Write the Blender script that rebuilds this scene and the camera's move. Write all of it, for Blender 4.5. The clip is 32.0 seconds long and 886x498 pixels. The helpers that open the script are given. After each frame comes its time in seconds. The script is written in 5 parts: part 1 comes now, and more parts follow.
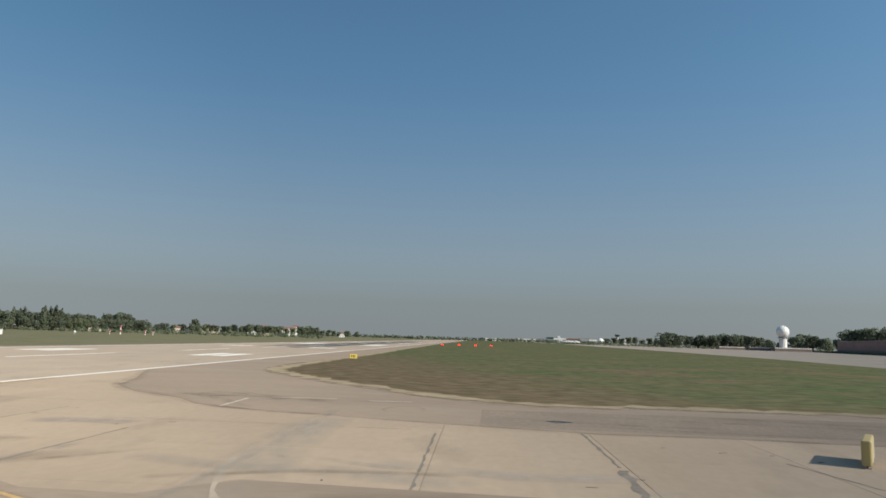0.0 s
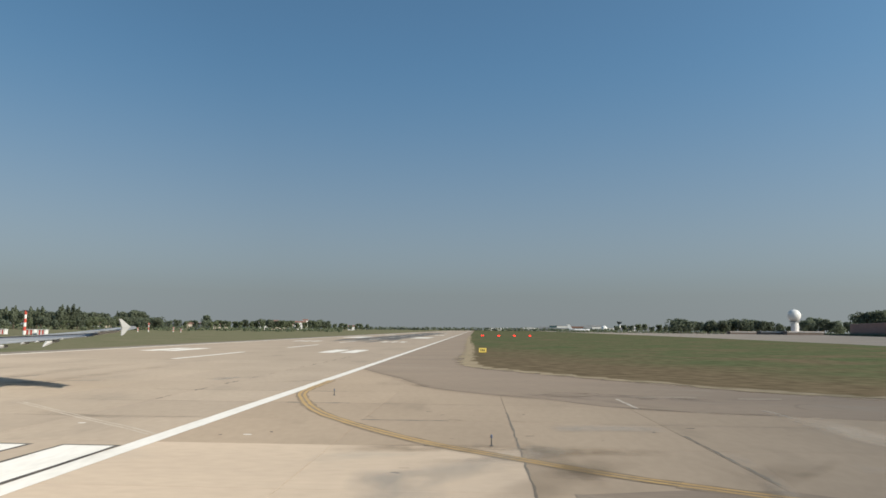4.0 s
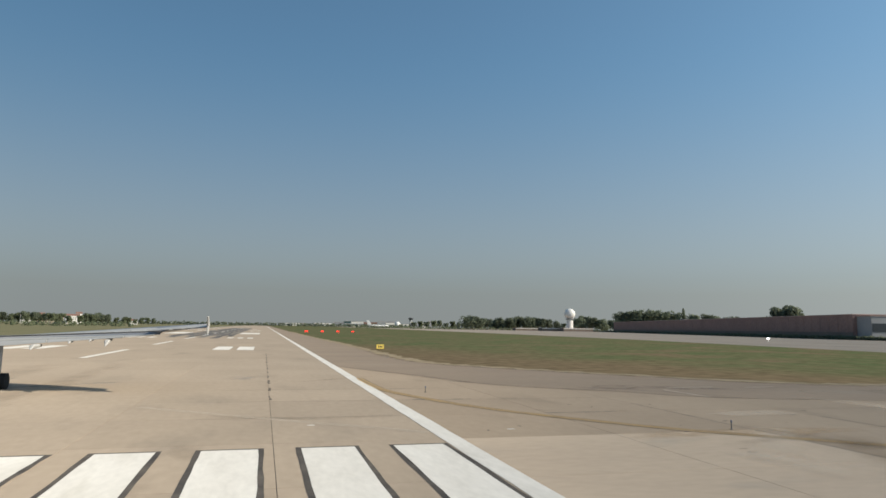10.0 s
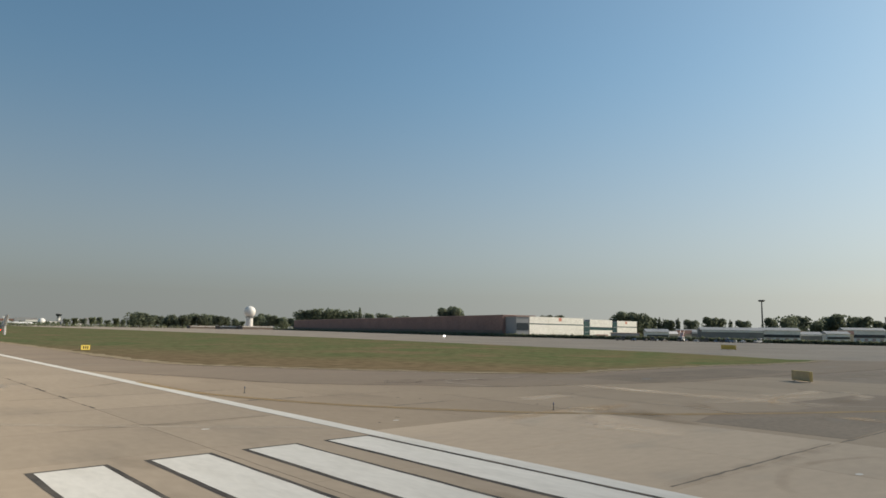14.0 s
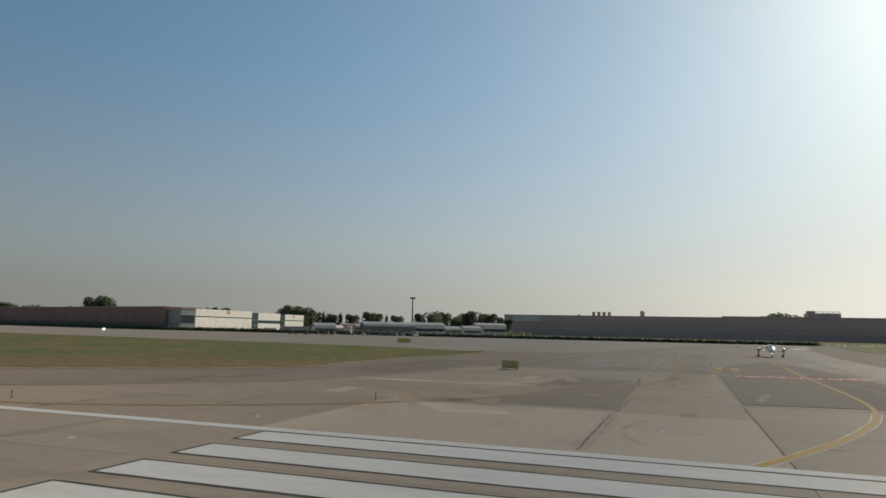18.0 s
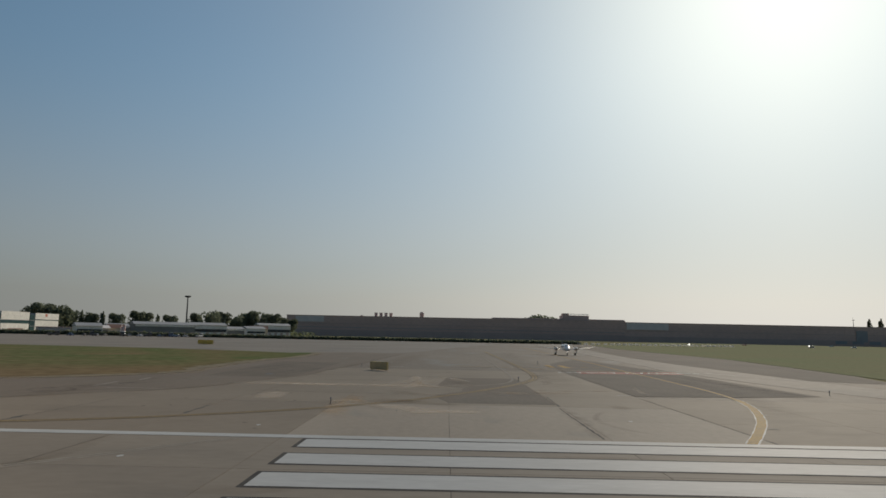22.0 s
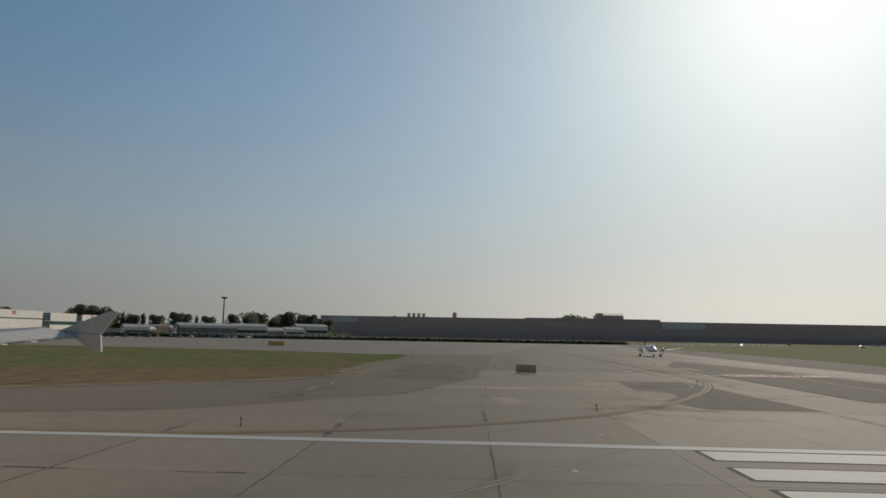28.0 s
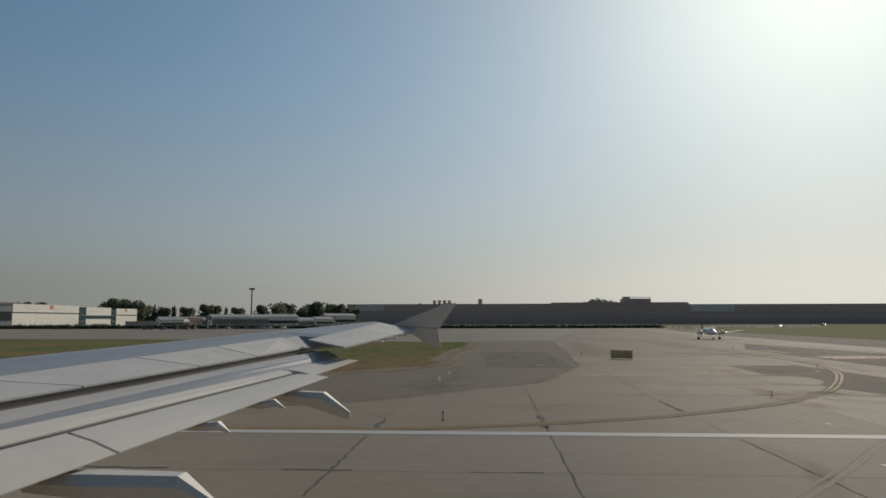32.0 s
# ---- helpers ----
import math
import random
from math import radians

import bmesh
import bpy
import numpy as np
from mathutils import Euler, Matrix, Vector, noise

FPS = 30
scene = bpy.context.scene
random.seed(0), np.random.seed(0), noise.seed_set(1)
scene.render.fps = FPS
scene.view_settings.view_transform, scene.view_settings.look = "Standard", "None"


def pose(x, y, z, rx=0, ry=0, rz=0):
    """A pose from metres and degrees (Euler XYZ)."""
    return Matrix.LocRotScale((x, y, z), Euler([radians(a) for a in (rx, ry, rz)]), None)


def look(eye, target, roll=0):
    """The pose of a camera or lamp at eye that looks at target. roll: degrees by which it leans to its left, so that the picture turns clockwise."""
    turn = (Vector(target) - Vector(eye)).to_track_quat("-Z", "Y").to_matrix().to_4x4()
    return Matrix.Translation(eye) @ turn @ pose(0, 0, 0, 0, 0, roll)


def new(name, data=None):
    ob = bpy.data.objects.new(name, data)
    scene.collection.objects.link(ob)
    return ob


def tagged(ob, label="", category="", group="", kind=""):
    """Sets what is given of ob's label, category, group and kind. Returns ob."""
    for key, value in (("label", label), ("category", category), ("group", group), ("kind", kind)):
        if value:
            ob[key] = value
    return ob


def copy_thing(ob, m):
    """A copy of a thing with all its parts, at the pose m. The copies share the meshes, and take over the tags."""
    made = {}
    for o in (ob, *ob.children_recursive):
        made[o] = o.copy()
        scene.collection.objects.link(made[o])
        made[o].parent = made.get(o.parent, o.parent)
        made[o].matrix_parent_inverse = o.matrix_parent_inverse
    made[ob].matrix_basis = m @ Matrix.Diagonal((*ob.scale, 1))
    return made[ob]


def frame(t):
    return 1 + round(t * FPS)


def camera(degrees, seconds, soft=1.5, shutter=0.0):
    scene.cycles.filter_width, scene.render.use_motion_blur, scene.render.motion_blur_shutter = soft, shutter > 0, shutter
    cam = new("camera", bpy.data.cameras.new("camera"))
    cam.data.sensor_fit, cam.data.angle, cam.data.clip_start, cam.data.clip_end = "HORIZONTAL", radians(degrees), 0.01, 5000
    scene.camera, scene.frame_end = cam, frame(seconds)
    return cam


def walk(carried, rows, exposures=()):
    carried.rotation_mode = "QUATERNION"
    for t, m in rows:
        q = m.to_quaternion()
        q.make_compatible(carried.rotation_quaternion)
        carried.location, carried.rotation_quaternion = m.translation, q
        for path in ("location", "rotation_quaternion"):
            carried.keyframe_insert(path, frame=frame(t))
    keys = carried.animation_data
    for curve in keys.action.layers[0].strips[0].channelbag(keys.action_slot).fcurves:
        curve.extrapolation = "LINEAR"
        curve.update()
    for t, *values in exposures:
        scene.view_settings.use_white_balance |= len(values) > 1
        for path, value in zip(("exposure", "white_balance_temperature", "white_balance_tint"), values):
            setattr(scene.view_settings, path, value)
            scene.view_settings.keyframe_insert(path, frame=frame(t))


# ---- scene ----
cam = camera(66.98, 32.0, soft=1.6)
walk(cam, [
    (0.0, pose(39.807, -27.068, 4.676, 97.592, -1.732, 2.949)),
    (0.5, pose(36.225, -26.963, 4.677, 97.558, -1.896, 2.842)),
    (1.0, pose(32.591, -26.864, 4.678, 97.533, -1.800, 2.809)),
    (1.5, pose(29.012, -26.757, 4.679, 97.461, -1.427, 2.909)),
    (2.0, pose(25.673, -26.616, 4.679, 97.321, -0.755, 3.236)),
    (2.5, pose(22.522, -26.461, 4.679, 97.174, -0.567, 3.446)),
    (3.0, pose(19.462, -26.328, 4.678, 96.999, -0.471, 3.422)),
    (3.5, pose(16.562, -26.226, 4.675, 96.884, -0.488, 3.136)),
    (5.5, pose(6.825, -26.669, 4.651, 96.597, -0.565, 1.510)),
    (6.0, pose(4.866, -26.745, 4.651, 96.529, -0.553, 0.775)),
    (6.5, pose(3.130, -26.792, 4.657, 96.703, -0.438, -0.396)),
    (7.0, pose(1.365, -26.843, 4.659, 96.716, -0.424, -1.692)),
    (7.5, pose(-0.210, -26.928, 4.660, 96.681, -0.574, -3.286)),
    (8.0, pose(-1.810, -26.878, 4.666, 96.795, -0.550, -5.025)),
    (8.5, pose(-3.288, -26.849, 4.673, 96.822, -0.547, -6.916)),
    (9.0, pose(-4.736, -26.855, 4.677, 96.768, -0.707, -9.278)),
    (9.5, pose(-6.074, -26.858, 4.682, 96.753, -0.857, -11.843)),
    (10.0, pose(-7.479, -26.776, 4.685, 96.646, -0.880, -14.936)),
    (10.5, pose(-8.846, -26.680, 4.686, 96.728, -0.675, -17.921)),
    (11.0, pose(-10.200, -26.510, 4.685, 96.717, -0.751, -21.278)),
    (11.5, pose(-11.517, -26.296, 4.683, 96.767, -0.894, -24.657)),
    (12.0, pose(-12.882, -26.005, 4.681, 96.736, -0.957, -28.200)),
    (12.5, pose(-14.283, -25.769, 4.679, 96.788, -0.953, -31.565)),
    (13.0, pose(-15.776, -25.517, 4.678, 96.802, -0.900, -35.147)),
    (13.5, pose(-16.892, -25.143, 4.676, 96.839, -0.866, -38.539)),
    (14.0, pose(-18.105, -24.579, 4.675, 96.908, -0.935, -42.075)),
    (14.5, pose(-19.247, -23.961, 4.676, 96.845, -0.989, -45.367)),
    (16.5, pose(-23.808, -20.581, 4.668, 97.162, -1.137, -59.782)),
    (17.0, pose(-24.756, -19.575, 4.666, 97.010, -1.318, -63.760)),
    (17.5, pose(-25.626, -18.554, 4.664, 96.838, -1.337, -67.112)),
    (18.0, pose(-26.479, -17.470, 4.662, 96.892, -1.243, -70.669)),
    (18.5, pose(-27.302, -16.287, 4.660, 97.044, -1.272, -73.847)),
    (19.0, pose(-28.095, -14.995, 4.658, 97.072, -1.212, -77.190)),
    (19.5, pose(-28.786, -13.642, 4.657, 97.124, -1.318, -80.142)),
    (20.0, pose(-29.367, -12.243, 4.657, 97.175, -1.353, -82.874)),
    (20.5, pose(-29.841, -10.794, 4.660, 97.211, -1.098, -85.056)),
    (21.0, pose(-30.205, -9.281, 4.664, 97.326, -1.100, -86.962)),
    (21.5, pose(-30.438, -7.714, 4.670, 97.321, -1.147, -88.449)),
    (22.0, pose(-30.552, -6.098, 4.676, 97.305, -1.138, -89.655)),
    (22.5, pose(-30.561, -4.478, 4.682, 97.229, -1.166, -90.492)),
    (23.0, pose(-30.516, -2.877, 4.685, 97.275, -1.204, -90.762)),
    (23.5, pose(-30.445, -1.355, 4.688, 97.413, -1.056, -90.673)),
    (24.0, pose(-30.373, 0.093, 4.690, 97.393, -0.952, -90.533)),
    (24.5, pose(-30.307, 1.473, 4.691, 97.352, -0.742, -90.224)),
    (25.0, pose(-30.244, 2.806, 4.691, 97.299, -0.733, -89.855)),
    (25.5, pose(-30.182, 4.084, 4.691, 97.425, -0.966, -89.511)),
    (27.5, pose(-29.716, 8.482, 4.661, 97.226, -1.025, -88.005)),
    (28.0, pose(-29.517, 9.657, 4.663, 97.280, -1.014, -87.755)),
    (28.5, pose(-29.327, 10.835, 4.666, 97.295, -0.750, -87.603)),
    (29.0, pose(-29.147, 12.007, 4.670, 97.085, -0.337, -87.256)),
    (29.5, pose(-28.976, 13.161, 4.673, 96.698, 0.054, -86.642)),
    (30.0, pose(-28.819, 14.299, 4.677, 96.152, 0.482, -85.752)),
    (30.5, pose(-28.685, 15.414, 4.679, 95.903, 0.564, -85.741)),
    (31.0, pose(-28.571, 16.511, 4.680, 95.974, 0.333, -85.874)),
    (31.5, pose(-28.470, 17.587, 4.681, 96.099, 0.196, -85.986)),
    (32.0, pose(-28.374, 18.652, 4.682, 96.154, 0.099, -86.050)),
], exposures=[(0.0, 0.28, 6000, 8), (8.0, 0.33, 6150, 8), (12.0, 0.38, 6450, 8), (16.0, 0.12, 6750, 9), (19.0, -0.2, 6750, 10), (23.0, -0.47, 6600, 10), (32.0, -0.47, 6600, 10)])

# ---- world, sun ----
SUN_AZ, SUN_EL = 118.0, 30.0       # degrees clockwise from +Y, above the horizon
world = bpy.data.worlds.new("sky")
scene.world = world
world.use_nodes = True
wn, wl = world.node_tree.nodes, world.node_tree.links
sky = wn.new("ShaderNodeTexSky")
sky.sky_type = "NISHITA"
sky.sun_disc = False
sky.sun_elevation, sky.sun_rotation = radians(SUN_EL), radians(SUN_AZ)
heading = wn.new("ShaderNodeTexCoord")
height = wn.new("ShaderNodeSeparateXYZ")
wl.new(heading.outputs["Generated"], height.inputs["Vector"])
above = wn.new("ShaderNodeMath")                     # the haze carries the sky's light down to the ground line
above.operation, above.inputs[1].default_value = "MAXIMUM", 0.05
wl.new(height.outputs["Z"], above.inputs[0])
aim, unit = wn.new("ShaderNodeCombineXYZ"), wn.new("ShaderNodeVectorMath")
unit.operation = "NORMALIZE"
wl.new(height.outputs["X"], aim.inputs["X"])
wl.new(height.outputs["Y"], aim.inputs["Y"])
wl.new(above.outputs[0], aim.inputs["Z"])
wl.new(aim.outputs[0], unit.inputs[0])
wl.new(unit.outputs["Vector"], sky.inputs["Vector"])
sky.altitude, sky.air_density, sky.dust_density, sky.ozone_density = 100.0, 1.0, 1.5, 2.5
haze = wn.new("ShaderNodeMix")                     # the cool cast of the summer haze over the whole sky
haze.data_type, haze.blend_type = "RGBA", "MULTIPLY"
haze.inputs[0].default_value, haze.inputs[7].default_value = 1.0, (0.82, 1.012, 1.01, 1)
pale = wn.new("ShaderNodeHueSaturation")
pale.inputs["Saturation"].default_value = 1.12
wl.new(sky.outputs["Color"], pale.inputs["Color"])
wl.new(pale.outputs["Color"], haze.inputs[6])
murk = wn.new("ShaderNodeHueSaturation")             # grey-lilac summer murk, thick towards the horizon all round
murk.inputs["Saturation"].default_value, murk.inputs["Value"].default_value = 0.2, 0.53
wl.new(sky.outputs["Color"], murk.inputs["Color"])
lilac = wn.new("ShaderNodeMix")
lilac.data_type, lilac.blend_type = "RGBA", "MULTIPLY"
lilac.inputs[0].default_value, lilac.inputs[7].default_value = 1.0, (1.01, 0.985, 0.975, 1)
wl.new(murk.outputs["Color"], lilac.inputs[6])
thick = wn.new("ShaderNodeMapRange")
thick.interpolation_type = "SMOOTHSTEP"
for socket, value in (("From Min", -0.06), ("From Max", 0.40), ("To Min", 0.95), ("To Max", 0.0)):
    thick.inputs[socket].default_value = value
wl.new(height.outputs["Z"], thick.inputs["Value"])
air = wn.new("ShaderNodeMix")
air.data_type = "RGBA"
wl.new(thick.outputs["Result"], air.inputs[0])
wl.new(haze.outputs[2], air.inputs[6])
wl.new(lilac.outputs[2], air.inputs[7])
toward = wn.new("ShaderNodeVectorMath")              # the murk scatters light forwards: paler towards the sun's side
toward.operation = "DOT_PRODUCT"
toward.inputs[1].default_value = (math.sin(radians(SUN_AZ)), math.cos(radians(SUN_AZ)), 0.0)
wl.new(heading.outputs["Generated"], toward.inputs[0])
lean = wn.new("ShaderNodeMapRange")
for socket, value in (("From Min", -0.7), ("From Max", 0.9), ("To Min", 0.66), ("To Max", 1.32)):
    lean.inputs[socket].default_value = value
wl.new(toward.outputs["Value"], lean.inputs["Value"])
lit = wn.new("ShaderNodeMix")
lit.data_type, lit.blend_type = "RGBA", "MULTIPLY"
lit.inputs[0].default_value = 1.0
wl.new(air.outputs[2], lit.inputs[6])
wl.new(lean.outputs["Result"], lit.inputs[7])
soft = wn.new("ShaderNodeGamma")                     # thick haze evens the sky out between the sun's side and the rest
soft.inputs["Gamma"].default_value = 0.8
wl.new(lit.outputs[2], soft.inputs["Color"])
veil, dim, spread = (wn.new("ShaderNodeVectorMath") for _ in range(3))   # and spreads the glare round the sun
veil.operation, dim.operation, spread.operation = "DIVIDE", "ADD", "DIVIDE"
veil.inputs[1].default_value, dim.inputs[1].default_value = (32.0, 32.0, 32.0), (1.0, 1.0, 1.0)
wl.new(soft.outputs["Color"], veil.inputs[0])
wl.new(veil.outputs["Vector"], dim.inputs[0])
wl.new(soft.outputs["Color"], spread.inputs[0])
wl.new(dim.outputs["Vector"], spread.inputs[1])
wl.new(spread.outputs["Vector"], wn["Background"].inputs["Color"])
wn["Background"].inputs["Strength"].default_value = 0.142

sun = new("sun", bpy.data.lights.new("sun", "SUN"))
sun.data.energy, sun.data.angle, sun.data.color = 4.1, radians(0.55), (1.0, 0.87, 0.70)
sun_from = Vector((math.sin(radians(SUN_AZ)) * math.cos(radians(SUN_EL)),
                   math.cos(radians(SUN_AZ)) * math.cos(radians(SUN_EL)), math.sin(radians(SUN_EL))))
sun.matrix_world = look(sun_from * 300, (0, 0, 0))


# ---- materials ----
def material(name, base, second=None, rough=0.8, metal=0.0, scale=1.0, stretch=(1, 1, 1), fine=None, bump=0.0,
             vary=0.0, third=None, third_scale=0.05, third_at=0.55, belt=None, grain=0.35, dusty=False):
    """Two-tone procedural surface: broad patches (scale, in cycles a metre), fine grain, and a tint for each object."""
    m = bpy.data.materials.new(name)
    m.use_nodes = True
    n, l = m.node_tree.nodes, m.node_tree.links
    b = n["Principled BSDF"]
    b.inputs["Roughness"].default_value, b.inputs["Metallic"].default_value = rough, metal
    if dusty is not False:                                       # rough mineral or grassy ground: scatters back to the sun, little gloss
        b.inputs["Diffuse Roughness"].default_value, b.inputs["Specular IOR Level"].default_value = 0.76 if dusty else 0.0, 0.12 if dusty is True else dusty
    geo = n.new("ShaderNodeNewGeometry")
    mp = n.new("ShaderNodeMapping")
    mp.inputs["Scale"].default_value = stretch
    l.new(geo.outputs["Position"], mp.inputs["Vector"])

    def noise_at(s, detail=4.0):
        t = n.new("ShaderNodeTexNoise")
        t.inputs["Scale"].default_value, t.inputs["Detail"].default_value = s, detail
        l.new(mp.outputs["Vector"], t.inputs["Vector"])
        return t.outputs["Fac"]

    def ramp(fac, lo, hi):
        r = n.new("ShaderNodeMapRange")
        r.inputs["From Min"].default_value, r.inputs["From Max"].default_value = lo, hi
        l.new(fac, r.inputs["Value"])
        return r.outputs["Result"]

    def mix(fac, a, c, mode="MIX"):
        x = n.new("ShaderNodeMix")
        x.data_type, x.blend_type = "RGBA", mode
        for socket, v in ((x.inputs[0], fac), (x.inputs[6], a), (x.inputs[7], c)):
            if isinstance(v, (int, float)):
                socket.default_value = v
            elif isinstance(v, tuple):
                socket.default_value = (*v, 1)
            else:
                l.new(v, socket)
        return x.outputs[2]

    second = second or tuple(v * 0.75 for v in base)
    col = mix(ramp(noise_at(scale, 6.0), 0.32, 0.68), base, second)
    if third:
        col = mix(ramp(noise_at(third_scale, 5.0), third_at, third_at + 0.16), col, third)
    if belt:
        xyz = n.new("ShaderNodeSeparateXYZ")
        l.new(geo.outputs["Position"], xyz.inputs["Vector"])
        wob = n.new("ShaderNodeMath")
        wob.operation, wob.inputs[1].default_value = "MULTIPLY_ADD", 55.0
        l.new(noise_at(0.03, 5.0), wob.inputs[0])
        along = n.new("ShaderNodeMath")
        along.operation, along.inputs[1].default_value = "MULTIPLY_ADD", 0.39
        l.new(xyz.outputs["Y"], along.inputs[0])
        l.new(xyz.outputs["X"], along.inputs[2])
        l.new(along.outputs[0], wob.inputs[2])
        col = mix(ramp(wob.outputs[0], belt[0] + 27, belt[1] + 27), belt[2], col)
    if fine:
        g = ramp(noise_at(fine, 3.0), 0.25, 0.75)
        col = mix(grain, col, mix(g, (0.55, 0.55, 0.55), (1.35, 1.35, 1.35)), "MULTIPLY")
    if vary:
        info = n.new("ShaderNodeObjectInfo")
        k = n.new("ShaderNodeMapRange")
        k.inputs["To Min"].default_value, k.inputs["To Max"].default_value = 1 - vary, 1 + vary
        l.new(info.outputs["Random"], k.inputs["Value"])
        hsv = n.new("ShaderNodeHueSaturation")
        l.new(k.outputs["Result"], hsv.inputs["Value"])
        l.new(col, hsv.inputs["Color"])
        col = hsv.outputs["Color"]
    l.new(col, b.inputs["Base Color"])
    if bump:
        bp = n.new("ShaderNodeBump")
        bp.inputs["Strength"].default_value, bp.inputs["Distance"].default_value = bump, 0.03
        l.new(noise_at(fine or scale * 8, 4.0), bp.inputs["Height"])
        l.new(bp.outputs["Normal"], b.inputs["Normal"])
    return m


def leafy(m, share=0.5):
    """Lets leaves pass part of the light through."""
    n, l = m.node_tree.nodes, m.node_tree.links
    b, out = n["Principled BSDF"], n["Material Output"]
    b.inputs["Specular IOR Level"].default_value = 0.2
    t, mx = n.new("ShaderNodeBsdfTranslucent"), n.new("ShaderNodeMixShader")
    l.new(b.inputs["Base Color"].links[0].from_socket, t.inputs["Color"])
    mx.inputs[0].default_value = share
    l.new(b.outputs[0], mx.inputs[1])
    l.new(t.outputs[0], mx.inputs[2])
    l.new(mx.outputs[0], out.inputs["Surface"])
    return m


def smear(name, colour, cover, streak=0.25, size=0.8):
    """A soft-edged deposit on a band with its own across/along coordinates: fades at its edges and breaks up in streaks."""
    m = bpy.data.materials.new(name)
    m.use_nodes = True
    n, l = m.node_tree.nodes, m.node_tree.links
    b = n["Principled BSDF"]
    b.inputs["Base Color"].default_value, b.inputs["Roughness"].default_value = (*colour, 1), 0.9
    b.inputs["Specular IOR Level"].default_value = 0.1
    uv, xyz = n.new("ShaderNodeUVMap"), n.new("ShaderNodeSeparateXYZ")
    l.new(uv.outputs["UV"], xyz.inputs["Vector"])

    def calc(op, a, c):
        x = n.new("ShaderNodeMath")
        x.operation, x.use_clamp = op, op != "SUBTRACT"
        for k, v in enumerate((a, c)):
            if isinstance(v, float):
                x.inputs[k].default_value = v
            else:
                l.new(v, x.inputs[k])
        return x.outputs[0]

    def hump(v, gain):
        x = calc("MULTIPLY", v, calc("SUBTRACT", 1.0, v))
        return calc("MULTIPLY", x, gain)
    geo, mp, tex = n.new("ShaderNodeNewGeometry"), n.new("ShaderNodeMapping"), n.new("ShaderNodeTexNoise")
    mp.inputs["Scale"].default_value = (1, streak, 1)
    l.new(geo.outputs["Position"], mp.inputs["Vector"])
    l.new(mp.outputs["Vector"], tex.inputs["Vector"])
    tex.inputs["Scale"].default_value, tex.inputs["Detail"].default_value = size, 5.0
    r = n.new("ShaderNodeMapRange")
    r.inputs["From Min"].default_value, r.inputs["From Max"].default_value = 0.33, 0.66
    l.new(tex.outputs["Fac"], r.inputs["Value"])
    fac = calc("MULTIPLY", calc("MULTIPLY", hump(xyz.outputs["X"], 4.0), hump(xyz.outputs["Y"], 6.0)), calc("MULTIPLY", r.outputs["Result"], cover))
    clear, mx = n.new("ShaderNodeBsdfTransparent"), n.new("ShaderNodeMixShader")
    l.new(fac, mx.inputs[0])
    l.new(clear.outputs[0], mx.inputs[1])
    l.new(b.outputs[0], mx.inputs[2])
    l.new(mx.outputs[0], n["Material Output"].inputs["Surface"])
    return m


def glow(name, colour, strength):
    m = bpy.data.materials.new(name)
    m.use_nodes = True
    b = m.node_tree.nodes["Principled BSDF"]
    b.inputs["Base Color"].default_value = (*colour, 1)
    b.inputs["Emission Color"].default_value = (*colour, 1)
    b.inputs["Emission Strength"].default_value = strength
    return m


M = {}
M["field"] = material("field", (0.215, 0.232, 0.145), (0.235, 0.225, 0.148), 0.95, scale=0.03, fine=0.8, dusty=0.0)
M["grass"] = material("grass", (0.225, 0.20, 0.122), (0.195, 0.188, 0.11), 0.95, scale=0.035, stretch=(1, 0.6, 1), fine=1.2,
                      third=(0.17, 0.175, 0.092), third_scale=0.11, third_at=0.5, dusty=0.0)
M["infield"] = material("infield", (0.095, 0.125, 0.058), (0.15, 0.135, 0.075), 0.95, scale=0.09, fine=0.5, grain=0.7, belt=(50, 88, (0.168, 0.13, 0.08)),
                        third=(0.178, 0.135, 0.085), third_scale=0.05, third_at=0.52, dusty=0.0)
M["verge"] = material("verge", (0.34, 0.27, 0.18), (0.22, 0.18, 0.11), 0.95, scale=0.5, fine=4.0, dusty=True)
M["concrete"] = material("concrete", (0.372, 0.293, 0.212), (0.325, 0.255, 0.184), 0.78, scale=0.12, stretch=(1, 0.45, 1), fine=2.6, bump=0.05, grain=0.14,
                         vary=0.05, third=(0.285, 0.226, 0.164), third_scale=0.22, third_at=0.57, dusty=0.13)
M["runway_concrete"] = material("runway_concrete", (0.372, 0.302, 0.228), (0.326, 0.266, 0.202), 0.78, scale=0.12, stretch=(1, 0.45, 1), fine=2.6, bump=0.05, grain=0.16,
                                vary=0.05, third=(0.29, 0.24, 0.185), third_scale=0.22, third_at=0.56, dusty=0.13)
M["concrete_new"] = material("concrete_new", (0.485, 0.39, 0.292), (0.44, 0.353, 0.265), 0.78, scale=0.15, stretch=(0.5, 1, 1), fine=2.5, bump=0.05, grain=0.14,
                             vary=0.04, third=(0.385, 0.325, 0.255), third_scale=0.3, third_at=0.6, dusty=0.13)
M["taxi_concrete"] = material("taxi_concrete", (0.345, 0.29, 0.232), (0.285, 0.24, 0.192), 0.78, scale=0.03, fine=0.9,
                              third=(0.24, 0.22, 0.19), third_scale=0.06, third_at=0.58, dusty=0.13)
M["asphalt"] = material("asphalt", (0.282, 0.222, 0.167), (0.236, 0.188, 0.143), 0.9, scale=0.1, stretch=(0.35, 1, 1), fine=3.0, bump=0.06, grain=0.2,
                        third=(0.275, 0.232, 0.182), third_scale=0.25, third_at=0.58, dusty=True)
